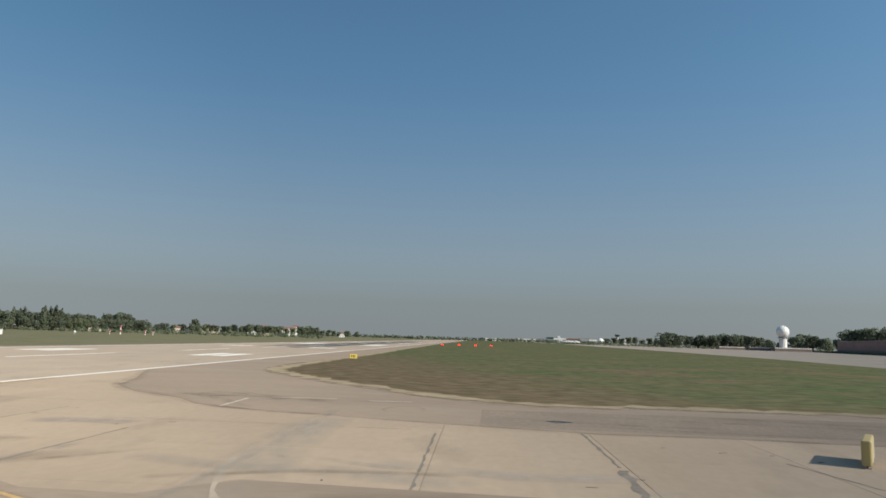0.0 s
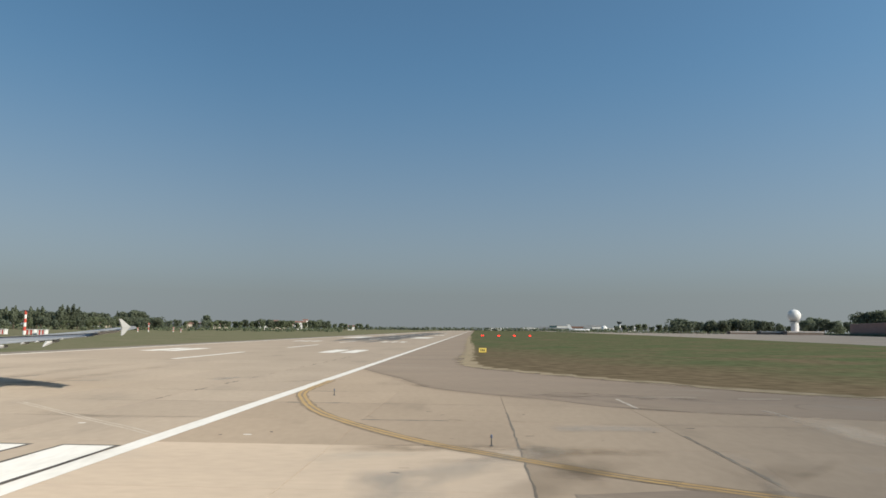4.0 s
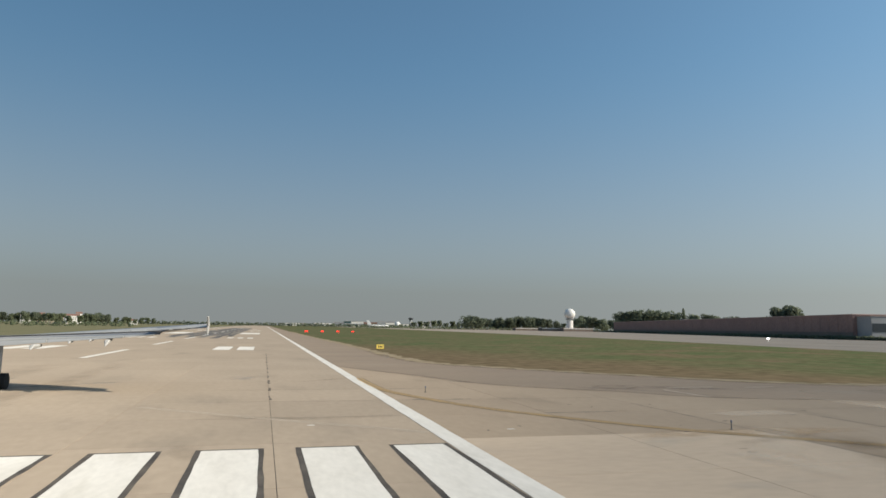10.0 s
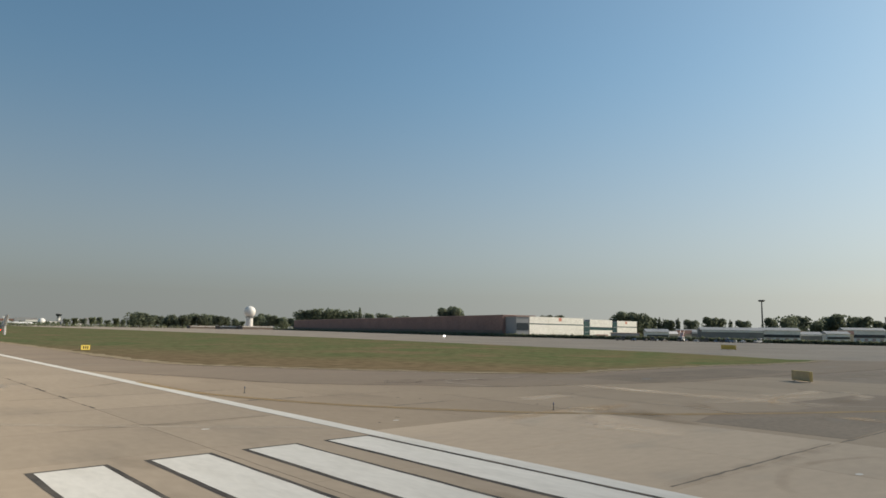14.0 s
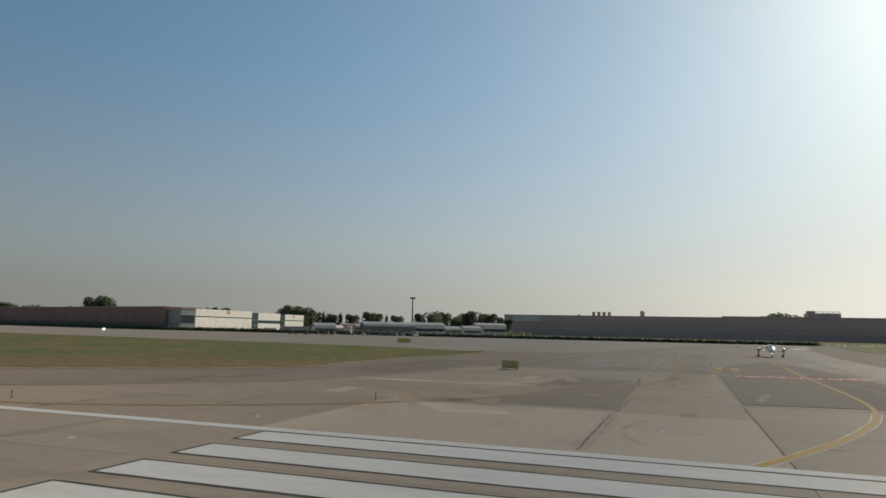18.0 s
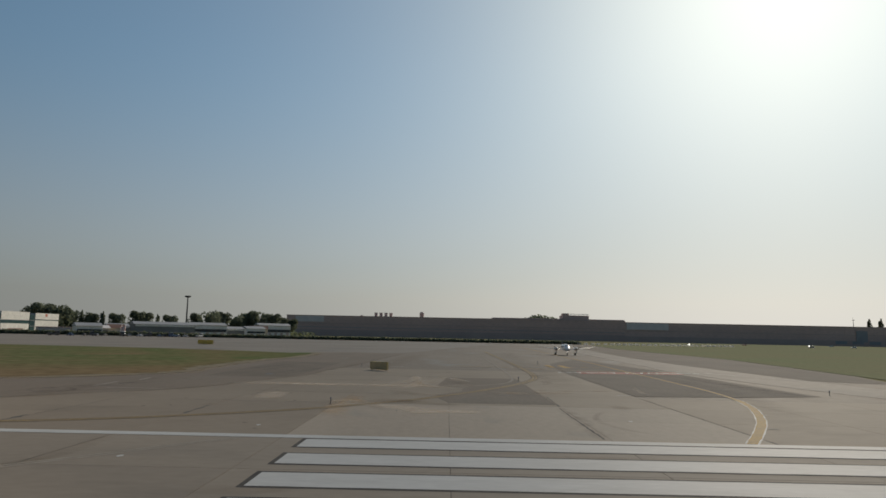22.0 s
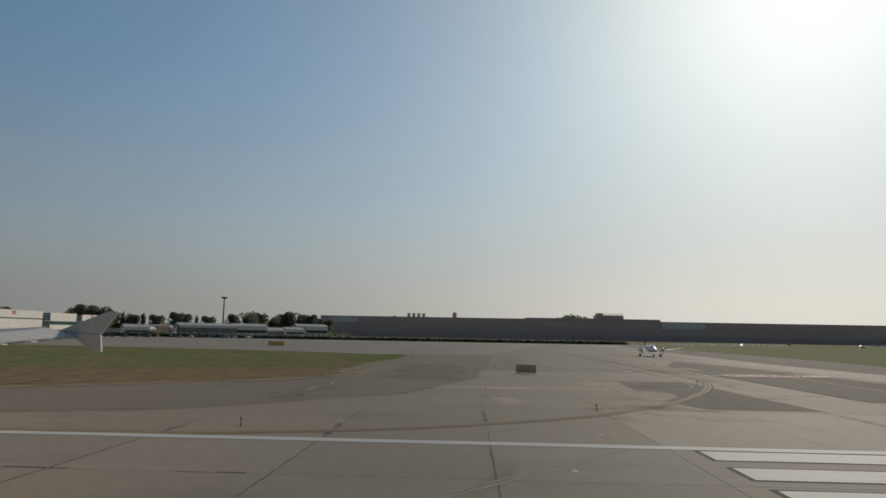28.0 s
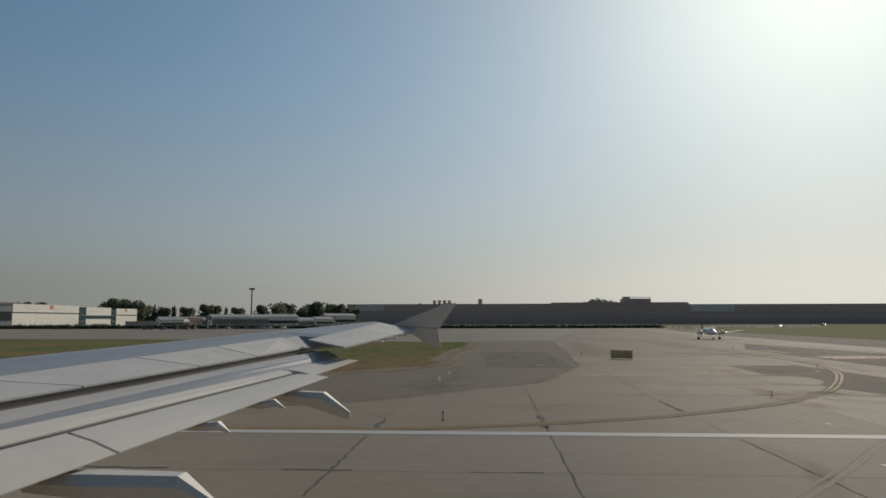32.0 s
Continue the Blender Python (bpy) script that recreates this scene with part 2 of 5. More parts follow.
M["asphalt_dark"] = material("asphalt_dark", (0.262, 0.212, 0.163), (0.228, 0.186, 0.144), 0.9, scale=0.2, fine=3.0, bump=0.2,
                             third=(0.25, 0.215, 0.175), third_scale=0.35, third_at=0.6, dusty=True)
M["asphalt_patch"] = material("asphalt_patch", (0.246, 0.197, 0.15), (0.208, 0.167, 0.128), 0.95, scale=0.25, fine=3.0, bump=0.1, dusty=True)
M["apron"] = material("apron", (0.285, 0.228, 0.172), (0.238, 0.19, 0.144), 0.78, scale=0.05, stretch=(0.4, 1, 1), fine=1.2,
                      third=(0.30, 0.275, 0.235), third_scale=0.09, third_at=0.57, dusty=0.13)
M["joint"] = material("joint", (0.16, 0.14, 0.115), (0.22, 0.19, 0.155), 0.95, scale=3.0, dusty=True)
M["rubber"] = material("rubber", (0.06, 0.057, 0.054), (0.20, 0.18, 0.15), 0.85, scale=0.5, stretch=(1, 0.02, 1), fine=2.0)
M["paint_white"] = material("paint_white", (0.69, 0.66, 0.605), (0.60, 0.57, 0.515), 0.7, scale=0.8, fine=5.0, third=(0.56, 0.53, 0.47), third_scale=0.7, third_at=0.6, dusty=0.2, grain=0.15, stretch=(1, 0.3, 1))
M["paint_faded"] = material("paint_faded", (0.52, 0.46, 0.385), (0.42, 0.365, 0.30), 0.8, scale=1.2, fine=5.0, dusty=True)
M["paint_dim"] = material("paint_dim", (0.45, 0.385, 0.31), (0.39, 0.33, 0.26), 0.8, scale=1.2, fine=5.0, dusty=True)
M["paint_ghost"] = material("paint_ghost", (0.40, 0.335, 0.262), (0.36, 0.295, 0.228), 0.85, scale=1.0, fine=4.0, dusty=True)
M["paint_yellow"] = material("paint_yellow", (0.56, 0.31, 0.055), (0.46, 0.27, 0.07), 0.75, scale=0.8, fine=5.0, dusty=True)
M["paint_gold"] = material("paint_gold", (0.46, 0.305, 0.125), (0.39, 0.265, 0.13), 0.75, scale=0.8, fine=5.0, dusty=True)
M["paint_yellow_worn"] = material("paint_yellow_worn", (0.43, 0.285, 0.115), (0.36, 0.26, 0.135), 0.8, scale=0.9, fine=4.0, dusty=True)
M["paint_dark_worn"] = material("paint_dark_worn", (0.215, 0.168, 0.118), (0.275, 0.215, 0.152), 0.9, scale=0.8, fine=4.0, dusty=True)
M["tar"] = material("tar", (0.07, 0.06, 0.052), (0.12, 0.10, 0.085), 0.8, scale=2.0, dusty=True)
M["paint_red"] = material("paint_red", (0.38, 0.09, 0.06), (0.30, 0.10, 0.08), 0.75, scale=0.8, dusty=True)
M["emblem_red"] = material("emblem_red", (0.52, 0.20, 0.14), (0.46, 0.18, 0.13), 0.6, scale=0.5)
M["paint_black"] = material("paint_black", (0.055, 0.05, 0.047), (0.12, 0.105, 0.09), 0.85, scale=0.7, fine=4.0, dusty=True)
M["leaf"] = material("leaf", (0.17, 0.195, 0.132), (0.148, 0.168, 0.114), 0.85, scale=0.5, vary=0.22)
M["leaf_light"] = material("leaf_light", (0.175, 0.20, 0.12), (0.15, 0.172, 0.10), 0.85, scale=0.4, vary=0.2)
leafy(M["leaf"])
leafy(M["leaf_light"])
M["smear_dark"] = smear("smear_dark", (0.10, 0.085, 0.07), 0.17)
M["smear_brown"] = smear("smear_brown", (0.19, 0.15, 0.105), 0.21, 0.6, 0.35)
M["smear_bleached"] = smear("smear_bleached", (0.58, 0.50, 0.40), 0.55, 0.5, 0.45)
M["smear_sand"] = smear("smear_sand", (0.40, 0.31, 0.21), 0.55, 1.0, 0.5)
M["smear_pale"] = smear("smear_pale", (0.54, 0.48, 0.40), 0.42, 0.5, 0.5)
M["bark"] = material("bark", (0.09, 0.07, 0.05), rough=0.95, scale=2.0)
M["brick_hall"] = material("brick_hall", (0.29, 0.19, 0.165), (0.25, 0.165, 0.145), 0.9, scale=0.05, fine=0.5)
# dark hall's cladding lifted pale, the far haze is put into its colour
M["hazed_cladding"] = material("hazed_cladding", (0.60, 0.44, 0.385), (0.53, 0.39, 0.345), 0.75, scale=0.03, stretch=(1, 0.4, 3), fine=0.4)
M["dark_base"] = material("dark_base", (0.44, 0.335, 0.30), (0.48, 0.37, 0.33), 0.8, scale=0.05)
M["panel_grey"] = material("panel_grey", (0.30, 0.31, 0.32), (0.26, 0.27, 0.28), 0.6, scale=0.1)
M["panel_pale"] = material("panel_pale", (0.68, 0.64, 0.61), (0.60, 0.57, 0.55), 0.6, scale=0.1)
M["roof_grey"] = material("roof_grey", (0.22, 0.22, 0.215), (0.17, 0.17, 0.165), 0.7, scale=0.1)
M["white_wall"] = material("white_wall", (0.74, 0.73, 0.69), (0.66, 0.65, 0.61), 0.7, scale=0.08, fine=0.6)
M["cream_wall"] = material("cream_wall", (0.58, 0.50, 0.40), (0.5, 0.43, 0.35), 0.8, scale=0.2)
M["tile_roof"] = material("tile_roof", (0.24, 0.13, 0.095), (0.19, 0.11, 0.085), 0.85, scale=0.3)
M["glass_green"] = material("glass_green", (0.05, 0.10, 0.10), (0.04, 0.07, 0.08), 0.15, scale=0.2)
M["glass"] = material("glass", (0.03, 0.04, 0.05), (0.04, 0.05, 0.06), 0.08, scale=1.0)
M["metal"] = material("metal", (0.42, 0.42, 0.42), (0.34, 0.34, 0.34), 0.4, 0.8, scale=1.5)
M["dark_metal"] = material("dark_metal", (0.09, 0.09, 0.09), (0.06, 0.06, 0.06), 0.5, 0.4, scale=1.0)
M["red_white_red"] = material("red_white_red", (0.55, 0.07, 0.04), (0.45, 0.08, 0.05), 0.6, scale=0.5)
M["barrier_plastic"] = leafy(material("barrier_plastic", (0.82, 0.81, 0.78), (0.76, 0.75, 0.72), 0.5, scale=0.5), 0.6)
M["white_gloss"] = material("white_gloss", (0.78, 0.78, 0.76), (0.70, 0.70, 0.69), 0.35, scale=0.3)
M["radome_skin"] = material("radome_skin", (0.74, 0.73, 0.70), (0.68, 0.67, 0.64), 0.55, scale=0.15)
M["wing_white"] = material("wing_white", (0.50, 0.485, 0.455), (0.44, 0.43, 0.405), 0.5, 0.0, scale=0.7, fine=6.0, grain=0.08)
M["wing_grey"] = material("wing_grey", (0.275, 0.285, 0.305), (0.24, 0.25, 0.272), 0.42, 0.2, scale=0.6, fine=5.0, grain=0.08)
M["wing_pale"] = material("wing_pale", (0.38, 0.375, 0.37), (0.34, 0.335, 0.335), 0.45, 0.0, scale=0.7, fine=6.0, grain=0.08)
# near-black tone that stands for shade inside the wing's gaps
M["gap_shade"] = material("gap_shade", (0.06, 0.055, 0.055), (0.10, 0.09, 0.085), 0.6, scale=1.0)
M["navy"] = material("navy", (0.03, 0.05, 0.10), rough=0.4, scale=1.0)
M["sign_yellow"] = material("sign_yellow", (0.56, 0.40, 0.06), (0.48, 0.35, 0.07), 0.5, scale=2.0)
# sign yellow toned down to olive: back-lit shade put into the colour
M["sign_shade"] = material("sign_shade", (0.40, 0.34, 0.20), (0.34, 0.29, 0.17), 0.6, scale=2.0)
M["sign_tan"] = material("sign_tan", (0.40, 0.31, 0.12), (0.33, 0.27, 0.12), 0.6, scale=2.0)
M["brick_base"] = material("brick_base", (0.15, 0.12, 0.10), (0.18, 0.145, 0.12), 0.9, scale=0.05)
M["tyre"] = material("tyre", (0.02, 0.02, 0.02), rough=0.9, scale=4.0)
M["car_blue"] = material("car_blue", (0.10, 0.16, 0.26), rough=0.3, scale=1.0)
M["car_red"] = material("car_red", (0.35, 0.06, 0.04), rough=0.3, scale=1.0)
M["car_silver"] = material("car_silver", (0.45, 0.46, 0.47), rough=0.3, metal=0.3, scale=1.0)
M["lamp_blue"] = material("lamp_blue", (0.13, 0.14, 0.19), rough=0.3, scale=5.0)
M["red_light"] = glow("red_light", (1.0, 0.012, 0.006), 4.0)
M["lit_yellow"] = glow("lit_yellow", (0.75, 0.55, 0.12), 0.35)
M["lit_white"] = glow("lit_white", (1.0, 0.97, 0.9), 1.6)


# ---- building helpers ----
from mathutils.geometry import tessellate_polygon


def mesh_of(name, bm):
    me = bpy.data.meshes.new(name)
    bm.normal_update()
    bm.to_mesh(me)
    bm.free()
    return me


def part(name, bm, mat, parent, label="", smooth=False):
    """Links a bmesh as one mesh under a thing or a part (or at top level with parent None)."""
    me = mesh_of(name, bm)
    me.materials.append(mat)
    if smooth:
        for p in me.polygons:
            p.use_smooth = True
    ob = new(name, me)
    ob.parent = parent
    return tagged(ob, label)


def thing(name, place, label, category, group="", turn=0.0):
    ob = new(name)
    ob.empty_display_size = 0.3
    ob.matrix_world = pose(*place, 0, 0, turn)
    return tagged(ob, label, category, group)


def setting(name, bm, mat, label, category):
    return tagged(part(name, bm, mat, None), label, category, kind="structure")


def box(bm, lo, hi, bevel=0.0):
    """A box from corner lo to corner hi, its edges rounded by bevel."""
    c = [(a + b) / 2 for a, b in zip(lo, hi)]
    s = [abs(b - a) for a, b in zip(lo, hi)]
    made = bmesh.ops.create_cube(bm, size=1.0, matrix=Matrix.LocRotScale(c, None, s))
    if bevel:
        es = list({e for v in made["verts"] for e in v.link_edges})
        bmesh.ops.bevel(bm, geom=es, offset=bevel, segments=2, affect="EDGES", profile=0.6)
    return bm


def rod(bm, a, b, r0, r1=None, sides=10):
    """A tapered round bar from a to b."""
    a, b = Vector(a), Vector(b)
    d = b - a
    m = Matrix.Translation((a + b) / 2) @ d.to_track_quat("Z", "Y").to_matrix().to_4x4()
    bmesh.ops.create_cone(bm, cap_ends=True, segments=sides, radius1=r0, radius2=r0 if r1 is None else r1, depth=d.length, matrix=m)
    return bm


def ball(bm, c, r, squash=(1, 1, 1), u=20, v=12):
    bmesh.ops.create_uvsphere(bm, u_segments=u, v_segments=v, radius=1.0, matrix=Matrix.LocRotScale(c, None, [r * s for s in squash]))
    return bm


def slab(poly, top, thick=0.02):
    """A flat sheet with an outline given as (x, y) corners, its edges going down by thick."""
    bm = bmesh.new()
    up = [bm.verts.new((x, y, top)) for x, y in poly]
    dn = [bm.verts.new((x, y, top - thick)) for x, y in poly]
    n = len(poly)
    for i in range(n):
        bm.faces.new((up[i], dn[i], dn[(i + 1) % n], up[(i + 1) % n]))
    for tri in tessellate_polygon([[Vector((x, y, 0)) for x, y in poly]]):
        a, b, c = (poly[k] for k in tri)
        turn = (b[0] - a[0]) * (c[1] - a[1]) - (b[1] - a[1]) * (c[0] - a[0])
        bm.faces.new([up[k] for k in (tri if turn > 0 else tri[::-1])])
    return bm


def smooth_line(pts, step=0.8):
    """Points along a smooth curve through pts."""
    p = [Vector((*q, 0)) for q in pts]
    out = []
    for i in range(len(p) - 1):
        a, b, c, d = p[max(i - 1, 0)], p[i], p[i + 1], p[min(i + 2, len(p) - 1)]
        n = max(2, int((c - b).length / step))
        n = min(n, 40)
        for k in range(n):
            t = k / n
            out.append(0.5 * ((2 * b) + (c - a) * t + (2 * a - 5 * b + 4 * c - d) * t * t + (3 * b - a - 3 * c + d) * t ** 3))
    return out + [p[-1]]


def ribbon(pts, width, top, shift=0.0, ragged=0.0, thick=0.003, rng=None):
    """A painted band along a curve; shift moves it sideways, ragged makes its edges uneven."""
    bm = bmesh.new()
    rows = []
    for i, q in enumerate(pts):
        d = (pts[min(i + 1, len(pts) - 1)] - pts[max(i - 1, 0)]).normalized()
        s = Vector((d.y, -d.x, 0))
        w0 = w1 = width / 2
        if ragged:
            w0 += rng.uniform(-ragged, ragged)
            w1 += rng.uniform(-ragged, ragged)
        rows.append([bm.verts.new(q + s * (shift + k) + Vector((0, 0, top))) for k in (-w0, w1)])
    for a, b in zip(rows, rows[1:]):
        bm.faces.new((a[0], a[1], b[1], b[0]))
    bmesh.ops.recalc_face_normals(bm, faces=bm.faces)
    if bm.faces and bm.faces[:][0].normal.z < 0:
        bmesh.ops.reverse_faces(bm, faces=bm.faces)
    return bm


# ---- ground ----
def far_ring(rings, sectors):
    bm = bmesh.new()
    prev = None
    for r in rings:
        ring = [bm.verts.new((r * math.sin(a), r * math.cos(a), -0.12)) for a in [2 * math.pi * k / sectors for k in range(sectors)]]
        if prev:
            for k in range(sectors):
                j = (k + 1) % sectors
                bm.faces.new((prev[k], prev[j], ring[j], ring[k]))
        else:
            bm.faces.new(ring)
        prev = ring
    bmesh.ops.recalc_face_normals(bm, faces=bm.faces)
    if sum(f.normal.z for f in bm.faces) < 0:
        bmesh.ops.reverse_faces(bm, faces=bm.faces)
    return bm


ground = setting("ground", far_ring((300, 900, 2400, 4800), 48), M["grass"], "mown airfield grass, green with dry brown patches", "grass")

# runway: two edge lines sixty metres apart, its far part one long strip
R_Y0, R_Y1 = -43.8, 68.7           # stretch of separate slabs
runway = setting("runway", slab([(-67, -140), (0.6, -140), (0.6, 2500), (-67, 2500)], -0.02, 0.08), M["joint"],
                 "pale worn concrete runway with dark joints between its slabs", "runway")
part("far_surface", slab([(-62, R_Y1), (0.6, R_Y1), (0.6, 2480), (-62, 2480)], 0.0, 0.015), M["runway_concrete"], runway)
part("near_surface", slab([(-62, -138), (0.6, -138), (0.6, R_Y0), (-62, R_Y0)], 0.0, 0.015), M["runway_concrete"], runway)

GRASS_EDGE = [(9.5, 2400), (10.0, 420), (10.6, 285), (12.0, 165), (12.6, 100), (12.6, 72), (14.2, 59), (17.0, 53.5), (21.2, 47.5), (26.5, 40.5),
              (32.6, 33.4), (37.0, 28.4), (41.0, 25.2), (46.0, 23.6), (52.0, 24.8), (58.0, 24.8), (66.5, 24.4), (80.0, 24.2), (93.0, 22.4), (108.0, 22.3), (127.0, 24.0)]
TAXI_NEAR = [(121.0, 29.0), (129.0, 42.0), (138.0, 66.0), (144.5, 110.0), (152.0, 160.0), (166.0, 260.0), (180.0, 480.0), (200.0, 1000.0), (225.0, 2400.0)]
FENCE = [(412.0, -40.0), (408.0, 60.0), (412.0, 120.0), (420.0, 180.0), (432.0, 260.0), (440.0, 330.0), (462.0, 430.0), (510.0, 600.0), (570.0, 800.0), (640.0, 1030.0), (720.0, 1400.0), (820.0, 2300.0)]

apron_area = [(0.6, -140), (38, -140), (47, -58), (66, -64), (135, -75), (261, -79), (420, -100)] + FENCE + [(600, 2395)] + TAXI_NEAR[::-1] + \
             GRASS_EDGE[::-1] + [(0.6, 2400)]
apron = setting("apron", slab(apron_area, -0.02, 0.08), M["apron"], "wide grey-brown airport apron of stained concrete and asphalt", "apron")

taxiway = setting("parallel_taxiway", slab([(118.0, 12.0)] + TAXI_NEAR + [(600, 2395)] + FENCE[::-1] + [(412, -40), (250, -14), (150, 2)], -0.012, 0.005), M["taxi_concrete"],
                  "pale concrete taxiway running along the airfield", "taxiway")
infield = setting("infield", slab(GRASS_EDGE + TAXI_NEAR, 0.03, 0.1), M["infield"], "dry mown grass island, brown near the asphalt and green farther", "grass")

field = setting("field", slab([(48, -62), (66, -65), (135, -76), (261, -80), (420, -101), (930, -300), (930, -1000), (48, -600)], -0.05, 0.05), M["field"], "level green grass field beside the apron", "grass")
# asphalt strip that sweeps from the taxiway into the runway shoulder
STRIP_NEAR = [(0.92, 2390), (0.92, 51.5), (3.4, 45.2), (6.8, 37.5), (9.8, 28.5), (13.9, 23.6), (19.3, 19.6), (21.6, 16.4), (26.0, 14.2), (32.0, 12.4), (38.5, 10.6), (46.2, 8.8),
              (52.0, 8.9), (60.0, 8.2), (75.0, 7.0), (100.0, 6.0), (130.0, 4.0)]
shoulder = setting("asphalt_shoulder", slab(STRIP_NEAR + [(135, 16)] + GRASS_EDGE[::-1], 0.008, 0.02), M["asphalt"], "worn grey asphalt shoulder curving along the grass", "shoulder")
part("repair_patch", slab([(40.0, 10.3), (52.0, 10.0), (76.0, 10.5), (77.0, 20.0), (58.0, 19.4), (40.2, 19.0)], 0.0115, 0.004), M["asphalt_patch"], shoulder, "darker asphalt repair patch")
vr = random.Random(4)
part("sandy_verge", ribbon(smooth_line(GRASS_EDGE[1:], 1.2), 1.9, 0.034, shift=0.0, ragged=0.75, rng=vr), M["verge"], infield, "bare sandy edge of the grass")
part("old_surface", slab([(16.8, -6.3), (20, -5.5), (23, -5.3), (26.5, -7.4), (30, -7.6), (32.3, -5.2), (38, -5.7), (44.8, -6.2), (44.9, -13.75), (34.2, -13.75), (28.1, -11.2), (22.2, -8.1)], 0.006, 0.01), M["asphalt"], apron)
part("old_surface", slab([(16.7, -6.2), (22.25, -7.95), (28.15, -11.05), (34.6, -13.75), (16.9, -13.75)], 0.0075, 0.01), M["asphalt_dark"], apron)
part("old_surface", slab([(25.0, -21.5), (60.4, -21.9), (88.0, -24.0), (116.0, -34.0), (90.0, -36.0), (66.0, -37.2), (28.5, -38.4), (26.2, -30.0)], 0.006, 0.01), M["asphalt_dark"], apron)
part("light_strip", slab([(26, -43.8), (39.5, -41.2), (66.5, -38.4), (120, -42.0), (200, -47.0), (400, -60.0), (400, -84.0), (261, -64.0), (170, -53.5), (140, -51.3), (100, -49.0), (75, -49.5), (52, -50.2), (27, -51.5)], 0.002, 0.01), M["taxi_concrete"], apron)
part("dusty_verge", slab([(52, -50.4), (75, -49.7), (100, -49.2), (140, -51.5), (170, -53.7), (261, -64.2), (400, -84.2), (418, -99), (261, -78.5), (135, -74.5), (66, -63.5), (48, -58)], 0.002, 0.01), M["asphalt"], apron, "dull brown dusty verge before the field")

# ---- painted markings ----
EDGE_X0, EDGE_X1 = 0.0, 0.88
paint = tagged(new("runway_markings"), "white painted runway markings with dark borders on concrete", "markings", kind="structure")
mr = random.Random(9)


def bar(name, x0, x1, y0, y1, mat, parent, top=0.012, n=None, ragged=0.02):
    """A painted bar whose long edges are a little uneven."""
    n = n or max(2, int(abs(y1 - y0) / 1.5))
    pts = [Vector(((x0 + x1) / 2, y0 + (y1 - y0) * k / n, 0)) for k in range(n + 1)]
    return part(name, ribbon(pts, abs(x1 - x0), top, ragged=ragged, rng=mr), mat, parent)


bar("edge_line", EDGE_X0, EDGE_X1, -137, 600, M["paint_white"], paint, n=420)
bar("edge_line", EDGE_X0, EDGE_X1, 600, 2380, M["paint_white"], paint, n=40)
bar("edge_line", -60.9, -60.0, -137, 600, M["paint_white"], paint, n=200)
bar("edge_line", -60.9, -60.0, 600, 2380, M["paint_white"], paint, n=40)
for i in range(8):
    for side in (0, 1):
        x1 = -0.25 - 3.6 * i
        x0 = x1 - 2.03
        if side:
            x0, x1 = -60.0 - x1, -60.0 - x0
        s = bar("threshold_stripe", x0, x1, -30.0, 0.0, M["paint_white"], paint, top=0.012, n=24)
        bar("border", x0 - 0.19, x1 + 0.19, -30.2, 0.2, M["paint_black"], s, top=0.007, n=24, ragged=0.03)
for k in range(26):
    bar("centreline_dash", -30.45, -29.55, 70 + 60 * k, 100 + 60 * k, M["paint_white"], paint, top=0.006)
for y0, y1, xs in ((101, 119, (0, 1)), (203, 216, (0, 1, 2)), (300, 345, (3,)), (450, 472, (0, 1)), (600, 622, (0,))):
    for k in xs:
        a, b = ((-16.2, -13.2), (-12.0, -9.0), (-19.6, -17.4), (-18.0, -9.0))[k]
        if y0 == 203:
            a, b = ((-15.6, -13.8), (-12.4, -10.6), (-18.8, -17.0))[k]
        bar("touchdown_bar", a, b, y0, y1, M["paint_white"], paint, top=0.006)
        bar("touchdown_bar", -60.0 - b, -60.0 - a, y0, y1, M["paint_white"], paint, top=0.006)
for k in range(9):
    x = -30 + 1.5 * (k - 4) * 1.6 + mr.uniform(-0.6, 0.6)
    part("rubber_streak", ribbon([Vector((x + mr.uniform(-0.3, 0.3), y, 0)) for y in range(150 + 12 * mr.randrange(10), 760, 20)], 2.3, 0.0035 + 0.0003 * k, ragged=0.5, rng=mr), M["rubber"], runway)

# taxi lines
LEAD_N = smooth_line([(1.0, 34.0), (1.05, 28.0), (1.4, 22.4), (2.9, 17.2), (4.1, 13.9), (5.6, 10.7), (7.9, 7.1), (10.5, 3.6), (12.6, 1.3), (15.0, -0.8), (18.5, -3.7), (21.7, -5.7),
                      (25.2, -7.7), (29.0, -9.7), (34.0, -12.1), (41.0, -14.7), (48.9, -16.4), (67.5, -17.2), (100.0, -17.3), (170.0, -17.2)])
LEAD_S = smooth_line([(0.95, -20.1), (5.6, -22.6), (11.4, -25.3), (19.7, -28.2), (29.5, -30.0), (44.2, -30.8), (70.0, -31.6), (98.0, -33.0), (156.0, -34.7), (260.0, -38.0)])
lead = tagged(new("taxi_lines"), "faded yellow taxi lines with dark and white borders", "markings", kind="structure")
cut = [p.x > 19.5 for p in LEAD_N].index(True)
for run, wide, half, gold in ((LEAD_N[:cut + 1], 0.84, 0.17, M["paint_yellow_worn"]), (LEAD_N[cut:], 0.9, 0.18, M["paint_gold"])):
    part("dark_border", ribbon(run, wide, 0.011, ragged=0.07, rng=mr), M["paint_dark_worn"], lead)
    for sh in (-half, half):
        part("yellow_line", ribbon(run, 0.19, 0.015, shift=sh, ragged=0.03, rng=mr), gold, lead)
bend = [p.x > 24.0 for p in LEAD_S].index(True)
# pale line edge; its full white also carries painted sun glint
part("white_border", ribbon(LEAD_S[:bend], 0.6, 0.011, ragged=0.02, rng=mr), M["paint_white"], lead)
